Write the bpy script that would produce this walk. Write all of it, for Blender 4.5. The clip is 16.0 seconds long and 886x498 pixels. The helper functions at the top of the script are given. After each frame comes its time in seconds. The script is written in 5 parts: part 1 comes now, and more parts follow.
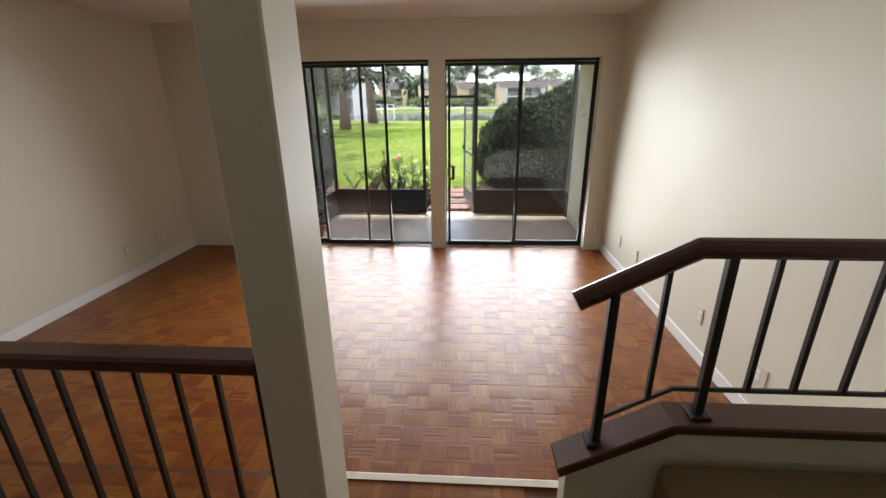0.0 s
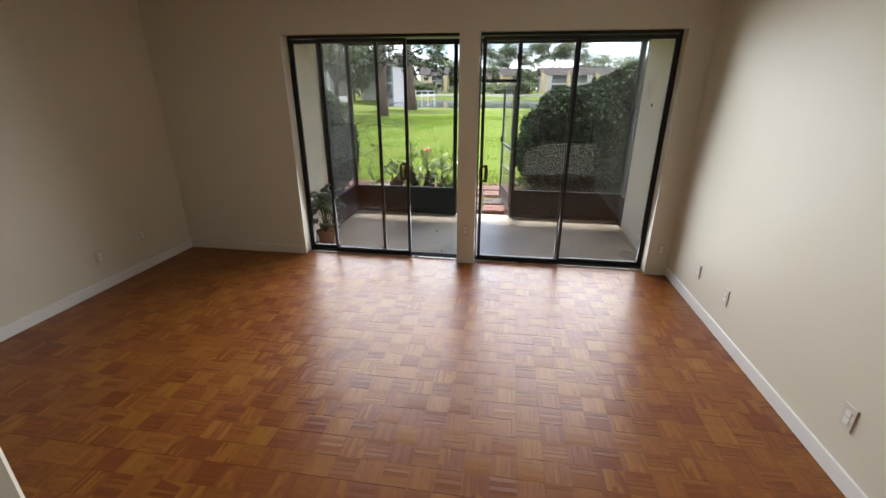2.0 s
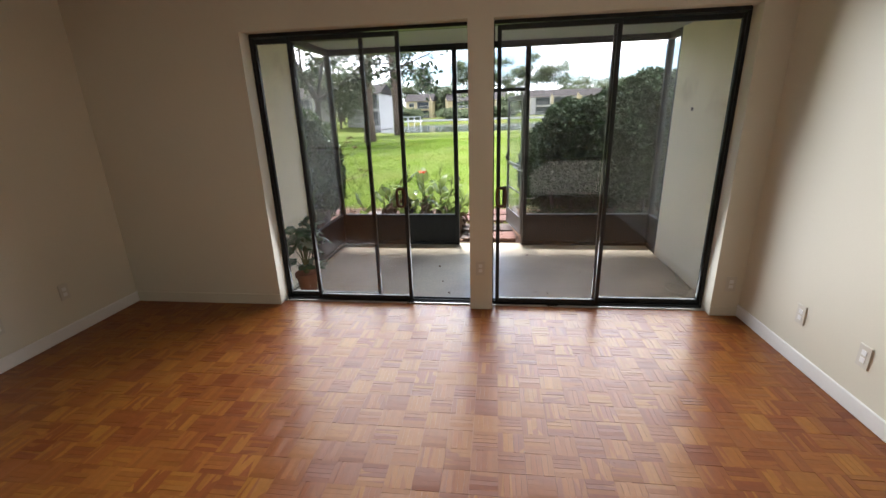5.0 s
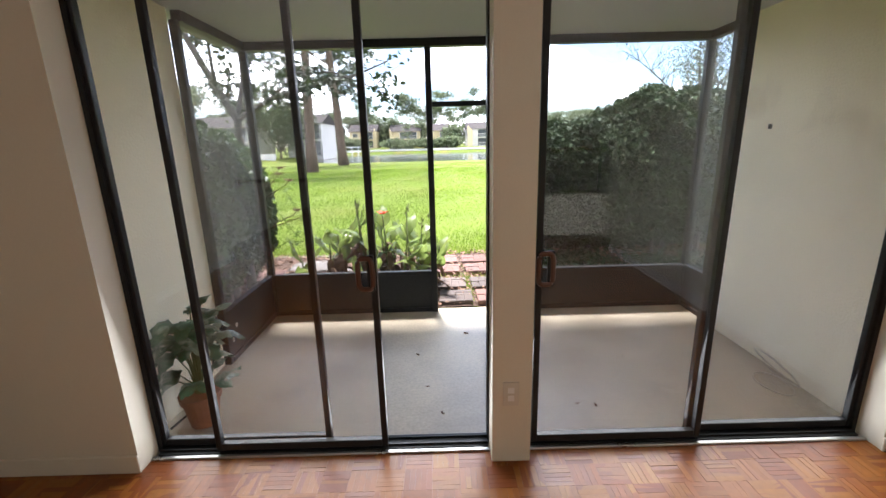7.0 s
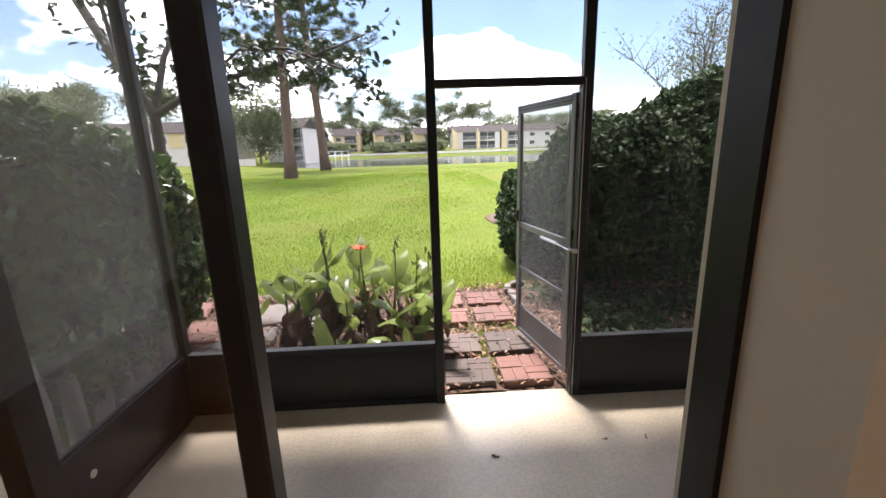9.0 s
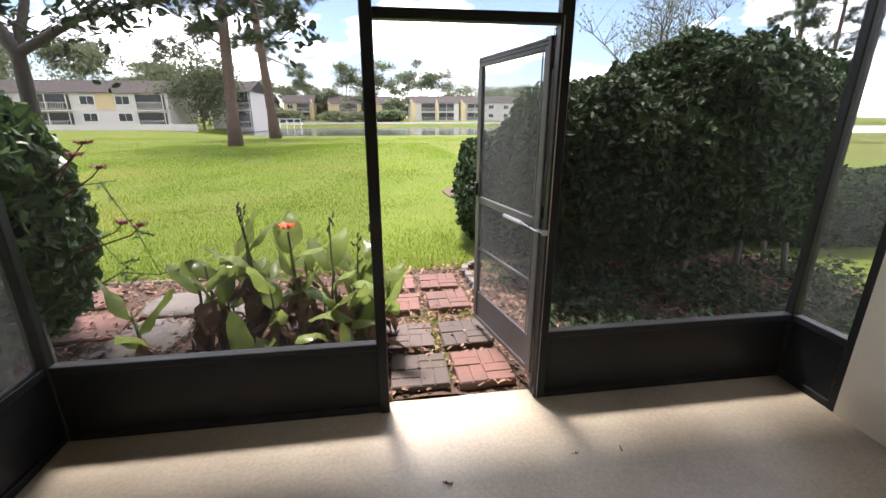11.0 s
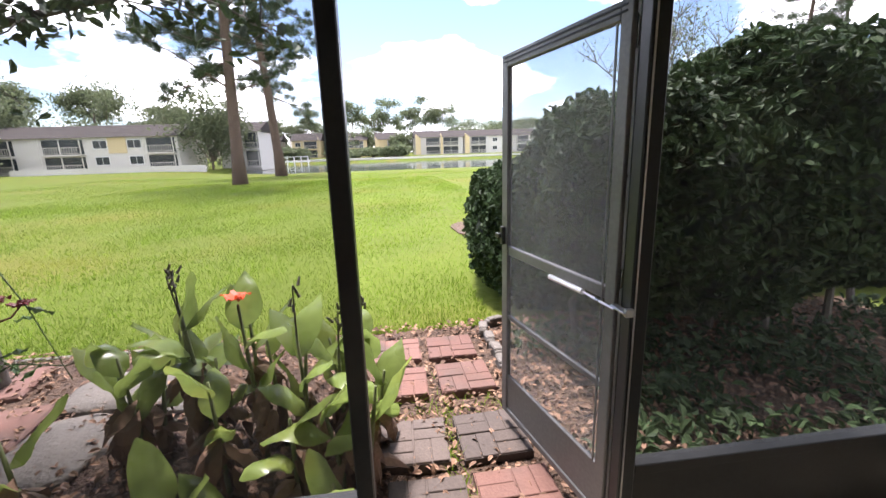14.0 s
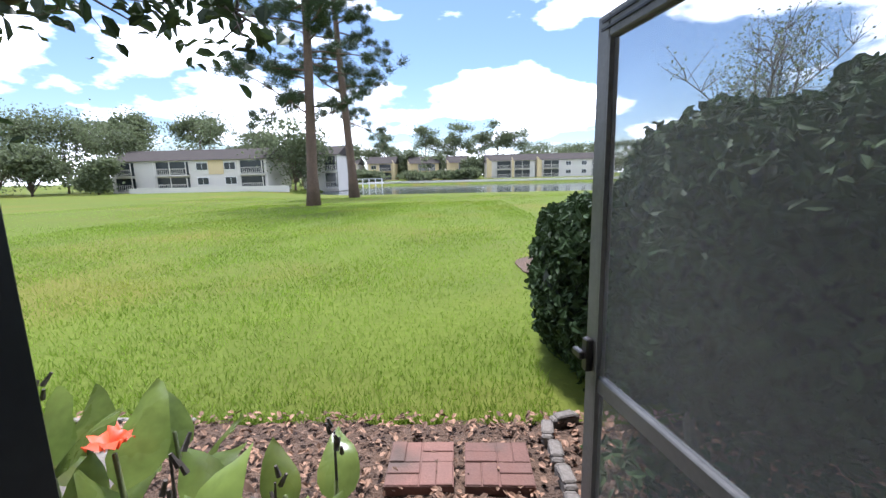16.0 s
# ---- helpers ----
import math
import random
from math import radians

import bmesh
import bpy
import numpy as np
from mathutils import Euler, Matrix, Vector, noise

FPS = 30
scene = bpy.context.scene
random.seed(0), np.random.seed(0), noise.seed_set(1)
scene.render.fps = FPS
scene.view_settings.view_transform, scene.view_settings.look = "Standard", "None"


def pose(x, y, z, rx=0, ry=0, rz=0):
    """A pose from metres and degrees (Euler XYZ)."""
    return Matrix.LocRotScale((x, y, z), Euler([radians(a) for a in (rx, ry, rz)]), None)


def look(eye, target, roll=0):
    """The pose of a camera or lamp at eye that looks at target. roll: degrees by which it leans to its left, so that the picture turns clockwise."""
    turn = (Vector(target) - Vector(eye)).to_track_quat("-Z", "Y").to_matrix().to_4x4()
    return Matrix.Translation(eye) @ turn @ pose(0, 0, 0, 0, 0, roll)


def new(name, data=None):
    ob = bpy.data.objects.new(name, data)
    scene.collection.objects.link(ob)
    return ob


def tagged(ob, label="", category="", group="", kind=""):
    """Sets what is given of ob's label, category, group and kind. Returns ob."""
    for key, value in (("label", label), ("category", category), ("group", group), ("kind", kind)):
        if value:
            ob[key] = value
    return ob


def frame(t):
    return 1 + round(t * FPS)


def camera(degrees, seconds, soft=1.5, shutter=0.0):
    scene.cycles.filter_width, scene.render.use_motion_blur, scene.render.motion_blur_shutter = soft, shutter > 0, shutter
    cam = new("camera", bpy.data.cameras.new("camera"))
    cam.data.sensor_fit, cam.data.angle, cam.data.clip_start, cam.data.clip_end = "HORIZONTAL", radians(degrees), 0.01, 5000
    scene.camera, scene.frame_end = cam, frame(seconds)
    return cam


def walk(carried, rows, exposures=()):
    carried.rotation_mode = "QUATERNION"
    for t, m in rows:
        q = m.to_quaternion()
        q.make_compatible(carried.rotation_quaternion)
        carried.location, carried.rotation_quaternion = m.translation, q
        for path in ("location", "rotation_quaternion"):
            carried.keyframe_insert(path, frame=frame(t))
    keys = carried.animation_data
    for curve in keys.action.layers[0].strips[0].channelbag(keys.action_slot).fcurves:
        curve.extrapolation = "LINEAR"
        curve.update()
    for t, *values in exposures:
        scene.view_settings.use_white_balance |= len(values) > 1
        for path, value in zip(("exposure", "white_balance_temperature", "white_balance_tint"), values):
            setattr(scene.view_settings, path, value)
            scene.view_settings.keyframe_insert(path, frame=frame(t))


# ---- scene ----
cam = camera(93.0, 16.0)
PATH = [
    (0, (0.084, 0.133, 1.65), (-0.033, 2.016, 0.986), -0.5),
    (0.5, (0.119, 0.402, 1.635), (-0.016, 2.278, 0.953), -0.3),
    (1, (0.165, 0.623, 1.654), (-0.025, 2.488, 0.957), 0.1),
    (1.5, (0.184, 0.854, 1.623), (-0.06, 2.713, 0.928), 0.3),
    (2, (0.107, 1.016, 1.624), (-0.175, 2.862, 0.909), 0.1),
    (2.5, (0.099, 1.129, 1.621), (-0.361, 2.935, 0.894), -0.1),
    (3, (0.124, 1.211, 1.616), (-0.46, 2.982, 0.894), -0.4),
    (3.5, (0.142, 1.295, 1.609), (-0.438, 3.066, 0.885), -0.7),
    (4, (0.138, 1.409, 1.596), (-0.349, 3.218, 0.894), -0.9),
    (4.2, (0.077, 1.464, 1.567), (-0.344, 3.298, 0.889), -0.9),
    (6.3, (-0.428, 2.711, 1.408), (-0.507, 4.633, 0.857), -2.6),
    (6.5, (-0.489, 2.858, 1.395), (-0.532, 4.786, 0.863), -2.3),
    (7, (-0.549, 3.25, 1.405), (-0.541, 5.189, 0.916), -1.5),
    (7.5, (-0.621, 3.617, 1.385), (-0.552, 5.554, 0.895), -1.8),
    (8, (-0.637, 3.981, 1.378), (-0.619, 5.915, 0.869), -1.6),
    (8.5, (-0.622, 4.32, 1.393), (-0.64, 6.255, 0.891), -1.5),
    (9, (-0.665, 4.6, 1.408), (-0.589, 6.54, 0.933), -1.8),
    (9.5, (-0.62, 4.845, 1.391), (-0.51, 6.77, 0.862), -1.5),
    (11.8, (-0.568, 5.088, 1.323), (-0.25, 6.969, 0.722), 0.3),
    (12, (-0.563, 5.118, 1.33), (-0.251, 7.026, 0.82), 0.0),
    (12.5, (-0.548, 5.18, 1.338), (-0.246, 7.116, 0.938), -0.3),
    (13, (-0.553, 5.303, 1.318), (-0.224, 7.237, 0.929), -0.2),
    (13.5, (-0.564, 5.536, 1.289), (-0.258, 7.466, 0.862), -1.9),
    (14, (-0.501, 5.778, 1.284), (-0.261, 7.711, 0.829), -1.8),
    (14.5, (-0.398, 6.016, 1.296), (-0.255, 7.961, 0.852), -0.5),
    (15, (-0.366, 6.26, 1.297), (-0.279, 8.211, 0.865), -0.9),
    (15.5, (-0.36, 6.471, 1.325), (-0.328, 8.429, 0.925), -1.1),
    (16, (-0.31, 6.616, 1.334), (-0.386, 8.585, 0.99), -1.3),
]
EXPOSURES = [(0.0, 2.5, 6050, 12), (1.5, 2.2, 6000, 12), (4.2, 2.25, 6000, 12), (7.0, 2.6, 6000, 15), (7.6, 2.65, 6200, 16), (8.5, 2.25, 6350, 19), (9.7, 1.95, 6450, 20), (12.0, 1.9, 6450, 20), (14.0, 1.95, 6300, 20), (15.2, 1.8, 6150, 19), (16.0, 1.35, 5750, 15)]
walk(cam, [(t, look(eye, target, roll)) for t, eye, target, roll in PATH], EXPOSURES)

# ---- light ----
world = bpy.data.worlds.new("sky")
scene.world = world
world.use_nodes = True
wn, wl = world.node_tree.nodes, world.node_tree.links
wn.clear()
SUN_EL, SUN_AZ = 67.0, -14.0   # degrees above the horizon, degrees to the right of straight ahead
w_out = wn.new("ShaderNodeOutputWorld")
w_bg = wn.new("ShaderNodeBackground")
w_sky = wn.new("ShaderNodeTexSky")
w_sky.sky_type = 'NISHITA'
w_sky.sun_disc = False
w_sky.sun_elevation = radians(SUN_EL)
w_sky.sun_rotation = radians(SUN_AZ)
w_sky.dust_density = 0.5
w_sky.ozone_density = 2.5
w_co = wn.new("ShaderNodeTexCoord")
w_map = wn.new("ShaderNodeMapping")
w_map.inputs["Scale"].default_value = (1.0, 1.0, 2.6)
w_map.inputs["Location"].default_value = (0.35, 0.1, 0.2)
w_noise = wn.new("ShaderNodeTexNoise")
w_noise.inputs["Scale"].default_value = 3.1
w_noise.inputs["Detail"].default_value = 7.0
w_noise.inputs["Roughness"].default_value = 0.52
w_ramp = wn.new("ShaderNodeValToRGB")
w_ramp.color_ramp.elements[0].position, w_ramp.color_ramp.elements[1].position = 0.495, 0.61
w_mix = wn.new("ShaderNodeMix")
w_mix.data_type = 'RGBA'
w_mix.inputs[7].default_value = (28.0, 28.3, 28.8, 1)
wl.new(w_co.outputs["Generated"], w_map.inputs["Vector"])
wl.new(w_map.outputs["Vector"], w_noise.inputs["Vector"])
wl.new(w_noise.outputs["Fac"], w_ramp.inputs["Fac"])
wl.new(w_ramp.outputs["Color"], w_mix.inputs[0])
wl.new(w_sky.outputs["Color"], w_mix.inputs[6])
wl.new(w_mix.outputs[2], w_bg.inputs["Color"])
w_bg.inputs["Strength"].default_value = 0.07
wl.new(w_bg.outputs["Background"], w_out.inputs["Surface"])

sun = new("sun", bpy.data.lights.new("sun", 'SUN'))
sun.data.energy, sun.data.angle, sun.data.color = 3.3, radians(10.0), (1.0, 0.96, 0.91)
az, el = radians(SUN_AZ), radians(SUN_EL)
to_sun = Vector((math.sin(az) * math.cos(el), math.cos(az) * math.cos(el), math.sin(el)))
sun.matrix_basis = look(to_sun * 50, (0, 0, 0))

# daylight through the two glazed openings
for x_, w_ in ((-1.137, 1.52), (0.617, 1.55)):
    day = new("window_daylight", bpy.data.lights.new("window_daylight", 'AREA'))
    day.data.shape, day.data.size, day.data.size_y = 'RECTANGLE', w_, 1.98
    day.data.energy, day.data.color = 7.8, (1.0, 0.99, 0.94)
    day.data.spread = radians(118)
    day.matrix_basis = look((x_, 4.875, 1.04), (x_, 0.0, 0.2))


# ---- helpers of this scene ----
def world_of(ob):
    return (world_of(ob.parent) @ ob.matrix_parent_inverse if ob.parent else Matrix()) @ ob.matrix_basis


def mesh_ob(name, bm, material, smooth=False):
    me = bpy.data.meshes.new(name)
    bm.normal_update()
    bm.to_mesh(me)
    bm.free()
    if smooth:
        for p in me.polygons:
            p.use_smooth = True
    me.materials.append(material)
    return new(name, me)


def part(name, bm, material, parent, label="", smooth=False):
    ob = mesh_ob(name, bm, material, smooth)
    ob.parent = parent
    ob.matrix_parent_inverse = world_of(parent).inverted()
    if label:
        tagged(ob, label)
    return ob


def thing(name, place, label, category, group="", kind=""):
    ob = new(name)
    ob.empty_display_size = 0.1
    ob.matrix_basis = Matrix.Translation(place)
    return tagged(ob, label, category, group, kind)


def box(bm, x0, x1, y0, y1, z0, z1, bevel=0.0):
    m = Matrix.Translation(((x0 + x1) / 2, (y0 + y1) / 2, (z0 + z1) / 2)) @ Matrix.Diagonal((x1 - x0, y1 - y0, z1 - z0, 1))
    made = bmesh.ops.create_cube(bm, size=1, matrix=m)
    if bevel:
        edges = list({e for v in made["verts"] for e in v.link_edges})
        bmesh.ops.bevel(bm, geom=edges, offset=bevel, segments=1, affect='EDGES')
    return bm


def boxes(*rows, bevel=0.0):
    bm = bmesh.new()
    for r in rows:
        box(bm, *r, bevel=bevel)
    return bm


def tube(bm, points, radii, sides=8, cap=True):
    """A round tube along points, with a radius at each."""
    rings = []
    pts = [Vector(p) for p in points]
    for i, p in enumerate(pts):
        d = (pts[min(i + 1, len(pts) - 1)] - pts[max(i - 1, 0)])
        d = d.normalized() if d.length > 1e-9 else Vector((0, 0, 1))
        a = d.orthogonal().normalized() if abs(d.z) > 0.95 else d.cross(Vector((0, 0, 1))).normalized()
        b = d.cross(a).normalized()
        r = radii[i] if isinstance(radii, (list, tuple)) else radii
        rings.append([bm.verts.new(p + a * r * math.cos(k * math.tau / sides) + b * r * math.sin(k * math.tau / sides)) for k in range(sides)])
    for lo, hi in zip(rings, rings[1:]):
        for k in range(sides):
            bm.faces.new((lo[k], lo[(k + 1) % sides], hi[(k + 1) % sides], hi[k]))
    if cap:
        bm.faces.new(rings[0][::-1])
        bm.faces.new(rings[-1])
    bmesh.ops.recalc_face_normals(bm, faces=bm.faces[:]) if len(bm.faces) < 400 else None
    return bm


def strip(bm, profile, axis_a, axis_b):
    """A prism: a closed outline pulled from axis_a to axis_b (both vectors)."""
    lo = [bm.verts.new(Vector(p) + Vector(axis_a)) for p in profile]
    hi = [bm.verts.new(Vector(p) + Vector(axis_b)) for p in profile]
    n = len(profile)
    for k in range(n):
        bm.faces.new((lo[k], lo[(k + 1) % n], hi[(k + 1) % n], hi[k]))
    bm.faces.new(lo[::-1])
    bm.faces.new(hi)
    bmesh.ops.recalc_face_normals(bm, faces=bm.faces[:])
    return bm


def raw(name, verts, faces, material, smooth=False):
    me = bpy.data.meshes.new(name)
    me.from_pydata([tuple(map(float, v)) for v in verts], [], faces)
    me.update()
    if smooth:
        me.polygons.foreach_set("use_smooth", [True] * len(me.polygons))
    me.materials.append(material)
    return new(name, me)


# ---- materials ----
def material(name, colour, rough=0.6, metal=0.0, spread=0.12, scale=6.0, fine=90.0, bump=0.15, stain=None, stain_at=(0.55, 0.7), island=0.0, random_value=0.0, spec=0.5, coat=0.0, height=0.002, transmit=0.0):
    """A surface with variation at two scales, an optional stain colour, and a fine relief."""
    m = bpy.data.materials.new(name)
    m.use_nodes = True
    n, l = m.node_tree.nodes, m.node_tree.links
    b = n["Principled BSDF"]
    b.inputs["Roughness"].default_value, b.inputs["Metallic"].default_value = rough, metal
    b.inputs["Specular IOR Level"].default_value = spec
    b.inputs["Coat Weight"].default_value = coat
    co = n.new("ShaderNodeTexCoord")
    big, small = n.new("ShaderNodeTexNoise"), n.new("ShaderNodeTexNoise")
    big.inputs["Scale"].default_value, small.inputs["Scale"].default_value = scale, fine
    big.inputs["Detail"].default_value, small.inputs["Detail"].default_value = 4, 3
    l.new(co.outputs["Object"], big.inputs["Vector"])
    l.new(co.outputs["Object"], small.inputs["Vector"])
    hsv = n.new("ShaderNodeHueSaturation")
    hsv.inputs["Color"].default_value = (*colour, 1)
    add = n.new("ShaderNodeMath")
    add.operation = 'ADD'
    l.new(big.outputs["Fac"], add.inputs[0])
    l.new(small.outputs["Fac"], add.inputs[1])
    rng = n.new("ShaderNodeMapRange")
    rng.inputs["From Min"].default_value, rng.inputs["From Max"].default_value = 0.6, 1.4
    rng.inputs["To Min"].default_value, rng.inputs["To Max"].default_value = 1 - spread, 1 + spread
    l.new(add.outputs[0], rng.inputs["Value"])
    value = rng.outputs[0]
    for amount, kind, out in ((island, "ShaderNodeNewGeometry", "Random Per Island"), (random_value, "ShaderNodeObjectInfo", "Random")):
        if amount:
            g = n.new(kind)
            r2 = n.new("ShaderNodeMapRange")
            r2.inputs["To Min"].default_value, r2.inputs["To Max"].default_value = 1 - amount, 1 + amount
            l.new(g.outputs[out], r2.inputs["Value"])
            mul = n.new("ShaderNodeMath")
            mul.operation = 'MULTIPLY'
            l.new(value, mul.inputs[0])
            l.new(r2.outputs[0], mul.inputs[1])
            value = mul.outputs[0]
    l.new(value, hsv.inputs["Value"])
    colour_out = hsv.outputs["Color"]
    if stain:
        sn = n.new("ShaderNodeTexNoise")
        sn.inputs["Scale"].default_value = scale * 0.6
        sn.inputs["Detail"].default_value = 6
        l.new(co.outputs["Object"], sn.inputs["Vector"])
        sr = n.new("ShaderNodeMapRange")
        sr.inputs["From Min"].default_value, sr.inputs["From Max"].default_value = stain_at
        l.new(sn.outputs["Fac"], sr.inputs["Value"])
        mx = n.new("ShaderNodeMix")
        mx.data_type = 'RGBA'
        l.new(sr.outputs[0], mx.inputs[0])
        l.new(colour_out, mx.inputs[6])
        mx.inputs[7].default_value = (*stain, 1)
        colour_out = mx.outputs[2]
    l.new(colour_out, b.inputs["Base Color"])
    rr = n.new("ShaderNodeMapRange")
    rr.inputs["From Min"].default_value, rr.inputs["From Max"].default_value = 0.3, 0.7
    rr.inputs["To Min"].default_value, rr.inputs["To Max"].default_value = max(0.02, rough - 0.08), min(1, rough + 0.08)
    l.new(big.outputs["Fac"], rr.inputs["Value"])
    l.new(rr.outputs[0], b.inputs["Roughness"])
    if bump:
        bp = n.new("ShaderNodeBump")
        bp.inputs["Strength"].default_value, bp.inputs["Distance"].default_value = bump, height
        l.new(small.outputs["Fac"], bp.inputs["Height"])
        l.new(bp.outputs["Normal"], b.inputs["Normal"])
    if transmit:
        tr = n.new("ShaderNodeBsdfTranslucent")
        l.new(colour_out, tr.inputs["Color"])
        ms = n.new("ShaderNodeMixShader")
        ms.inputs[0].default_value = transmit
        l.new(b.outputs[0], ms.inputs[1])
        l.new(tr.outputs[0], ms.inputs[2])
        l.new(ms.outputs[0], n["Material Output"].inputs["Surface"])
    return m


def sheet(name, colour, opacity, rough=0.7, gloss=0.0):
    """Woven screen or pane: partly see-through, the rest a plain surface."""
    m = bpy.data.materials.new(name)
    m.use_nodes = True
    n, l = m.node_tree.nodes, m.node_tree.links
    b = n["Principled BSDF"]
    b.inputs["Base Color"].default_value = (*colour, 1)
    b.inputs["Roughness"].default_value = rough
    clear = n.new("ShaderNodeBsdfTransparent")
    ms = n.new("ShaderNodeMixShader")
    if gloss:
        gl = n.new("ShaderNodeBsdfGlossy")
        gl.inputs["Roughness"].default_value = 0.02
        ms.inputs[0].default_value = gloss
        l.new(clear.outputs[0], ms.inputs[1])
        l.new(gl.outputs[0], ms.inputs[2])
    else:
        co = n.new("ShaderNodeTexCoord")
        dirt = n.new("ShaderNodeTexNoise")
        dirt.inputs["Scale"].default_value, dirt.inputs["Detail"].default_value = 2.2, 5
        l.new(co.outputs["Object"], dirt.inputs["Vector"])
        r = n.new("ShaderNodeMapRange")
        r.inputs["From Min"].default_value, r.inputs["From Max"].default_value = 0.3, 0.7
        r.inputs["To Min"].default_value, r.inputs["To Max"].default_value = opacity * 0.85, opacity * 1.15
        l.new(dirt.outputs["Fac"], r.inputs["Value"])
        l.new(r.outputs[0], ms.inputs[0])
        l.new(clear.outputs[0], ms.inputs[1])
        l.new(b.outputs[0], ms.inputs[2])
    l.new(ms.outputs[0], n["Material Output"].inputs["Surface"])
    return m


M_WALL = material("wall_paint", (0.68, 0.645, 0.53), 0.55, spread=0.03, scale=1.5, fine=160, bump=0.12)
M_CEIL = material("ceiling_paint", (0.78, 0.76, 0.72), 0.9, spread=0.03, scale=2, fine=220, bump=0.4)
M_TRIM = material("white_trim", (0.80, 0.80, 0.78), 0.4, spread=0.03, scale=3, fine=60, bump=0.05)
M_PLATE = material("switch_plate", (0.62, 0.59, 0.51), 0.35, spread=0.02, bump=0.02)


def parquet(name, colour):
    """Oak blocks: a tone for each block, a tone for each finger, worn varnish."""
    m = material(name, colour, 0.34, spread=0.16, scale=0.9, fine=40, bump=0.05, island=0.10, height=0.001, spec=0.34)
    n, l = m.node_tree.nodes, m.node_tree.links
    geo, snap, white = n.new("ShaderNodeNewGeometry"), n.new("ShaderNodeVectorMath"), n.new("ShaderNodeTexWhiteNoise")
    snap.operation = 'SNAP'
    snap.inputs[1].default_value = (0.12, 0.12, 10.0)
    off = n.new("ShaderNodeVectorMath")
    off.operation = 'SUBTRACT'
    off.inputs[1].default_value = (-3.255, 1.468, 0.0)
    l.new(geo.outputs["Position"], off.inputs[0])
    l.new(off.outputs[0], snap.inputs[0])
    l.new(snap.outputs[0], white.inputs["Vector"])
    hs = next(k for k in n if k.bl_idname == "ShaderNodeHueSaturation")
    old = hs.inputs["Value"].links[0].from_socket
    r = n.new("ShaderNodeMapRange")
    r.inputs["To Min"].default_value, r.inputs["To Max"].default_value = 0.79, 1.21
    l.new(white.outputs["Value"], r.inputs["Value"])
    mul = n.new("ShaderNodeMath")
    mul.operation = 'MULTIPLY'
    l.new(old, mul.inputs[0])
    l.new(r.outputs[0], mul.inputs[1])
    l.new(mul.outputs[0], hs.inputs["Value"])
    h = n.new("ShaderNodeMapRange")
    h.inputs["To Min"].default_value, h.inputs["To Max"].default_value = 0.492, 0.516
    l.new(white.outputs["Value"], h.inputs["Value"])
    l.new(h.outputs[0], hs.inputs["Hue"])
    return m


# the second copy is darker: sheen differing by grain direction, put into colour
M_PARQ = (parquet("parquet_oak", (0.228, 0.071, 0.0137)), parquet("parquet_oak_across_dim", (0.208, 0.061, 0.012)))
M_SUB = material("parquet_bed", (0.11, 0.035, 0.012), 0.5, spread=0.2, bump=0.1)
M_DARKWOOD = material("dark_stained_wood", (0.075, 0.028, 0.014), 0.32, spread=0.25, scale=3, fine=60, bump=0.1)
M_IRON = material("black_iron", (0.02, 0.018, 0.017), 0.35, spread=0.2, bump=0.1)
M_CARPET = material("tan_carpet", (0.23, 0.17, 0.085), 0.95, spread=0.15, scale=8, fine=500, bump=0.9, height=0.006)
M_NOSE = material("cream_edge_strip", (0.72, 0.66, 0.55), 0.3, spread=0.05, bump=0.05)
M_BRONZE = material("bronze_aluminium", (0.018, 0.020, 0.021), 0.42, metal=0.0, spread=0.25, scale=4, fine=70, bump=0.05, spec=0.28, stain=(0.036, 0.036, 0.034), stain_at=(0.55, 0.75))
# lighter than the other bronze: weathering, and sky sheen put into the colour
M_LEAFFRAME = material("weathered_skylit_bronze", (0.125, 0.124, 0.121), 0.4, spread=0.25, scale=5, fine=80, bump=0.05, spec=0.5, stain=(0.17, 0.168, 0.16), stain_at=(0.5, 0.72))
M_SILVER = material("mill_aluminium", (0.55, 0.55, 0.54), 0.32, metal=0.9, spread=0.12, bump=0.05)
M_BROWNPL = material("brown_handle", (0.09, 0.035, 0.018), 0.35, spread=0.15, bump=0.05)
M_GLASS = sheet("glass", (1, 1, 1), 0.0, gloss=0.05)
M_SCREEN = sheet("insect_screen", (0.10, 0.105, 0.115), 0.14)
# paler copy of the screen: dust, plus a sunlit veil put into the colour
M_SCREEN2 = sheet("dusty_sunlit_screen", (0.36, 0.355, 0.345), 0.21)
M_STUCCO = material("stucco", (0.85, 0.77, 0.59), 0.85, spread=0.07, scale=2.5, fine=70, bump=0.5, height=0.006, stain=(0.60, 0.50, 0.35), stain_at=(0.6, 0.8))
M_PCEIL = material("porch_ceiling", (0.40, 0.42, 0.44), 0.8, spread=0.05, bump=0.2)
M_CONC = material("concrete_slab", (0.52, 0.45, 0.325), 0.36, spread=0.22, scale=2.2, fine=60, bump=0.12, stain=(0.25, 0.20, 0.14), stain_at=(0.45, 0.92))
M_MULCH = material("leaf_mulch", (0.10, 0.06, 0.038), 0.95, spread=0.45, scale=7, fine=60, bump=1.0, height=0.03)
M_PAVER = material("red_paver", (0.165, 0.084, 0.064), 0.9, spread=0.2, scale=6, fine=80, bump=0.5, height=0.004, random_value=0.2, stain=(0.095, 0.066, 0.052), stain_at=(0.48, 0.72))
M_PAVER2 = material("grey_weathered_paver", (0.105, 0.08, 0.066), 0.9, spread=0.25, scale=6, fine=80, bump=0.5, height=0.004, random_value=0.2)
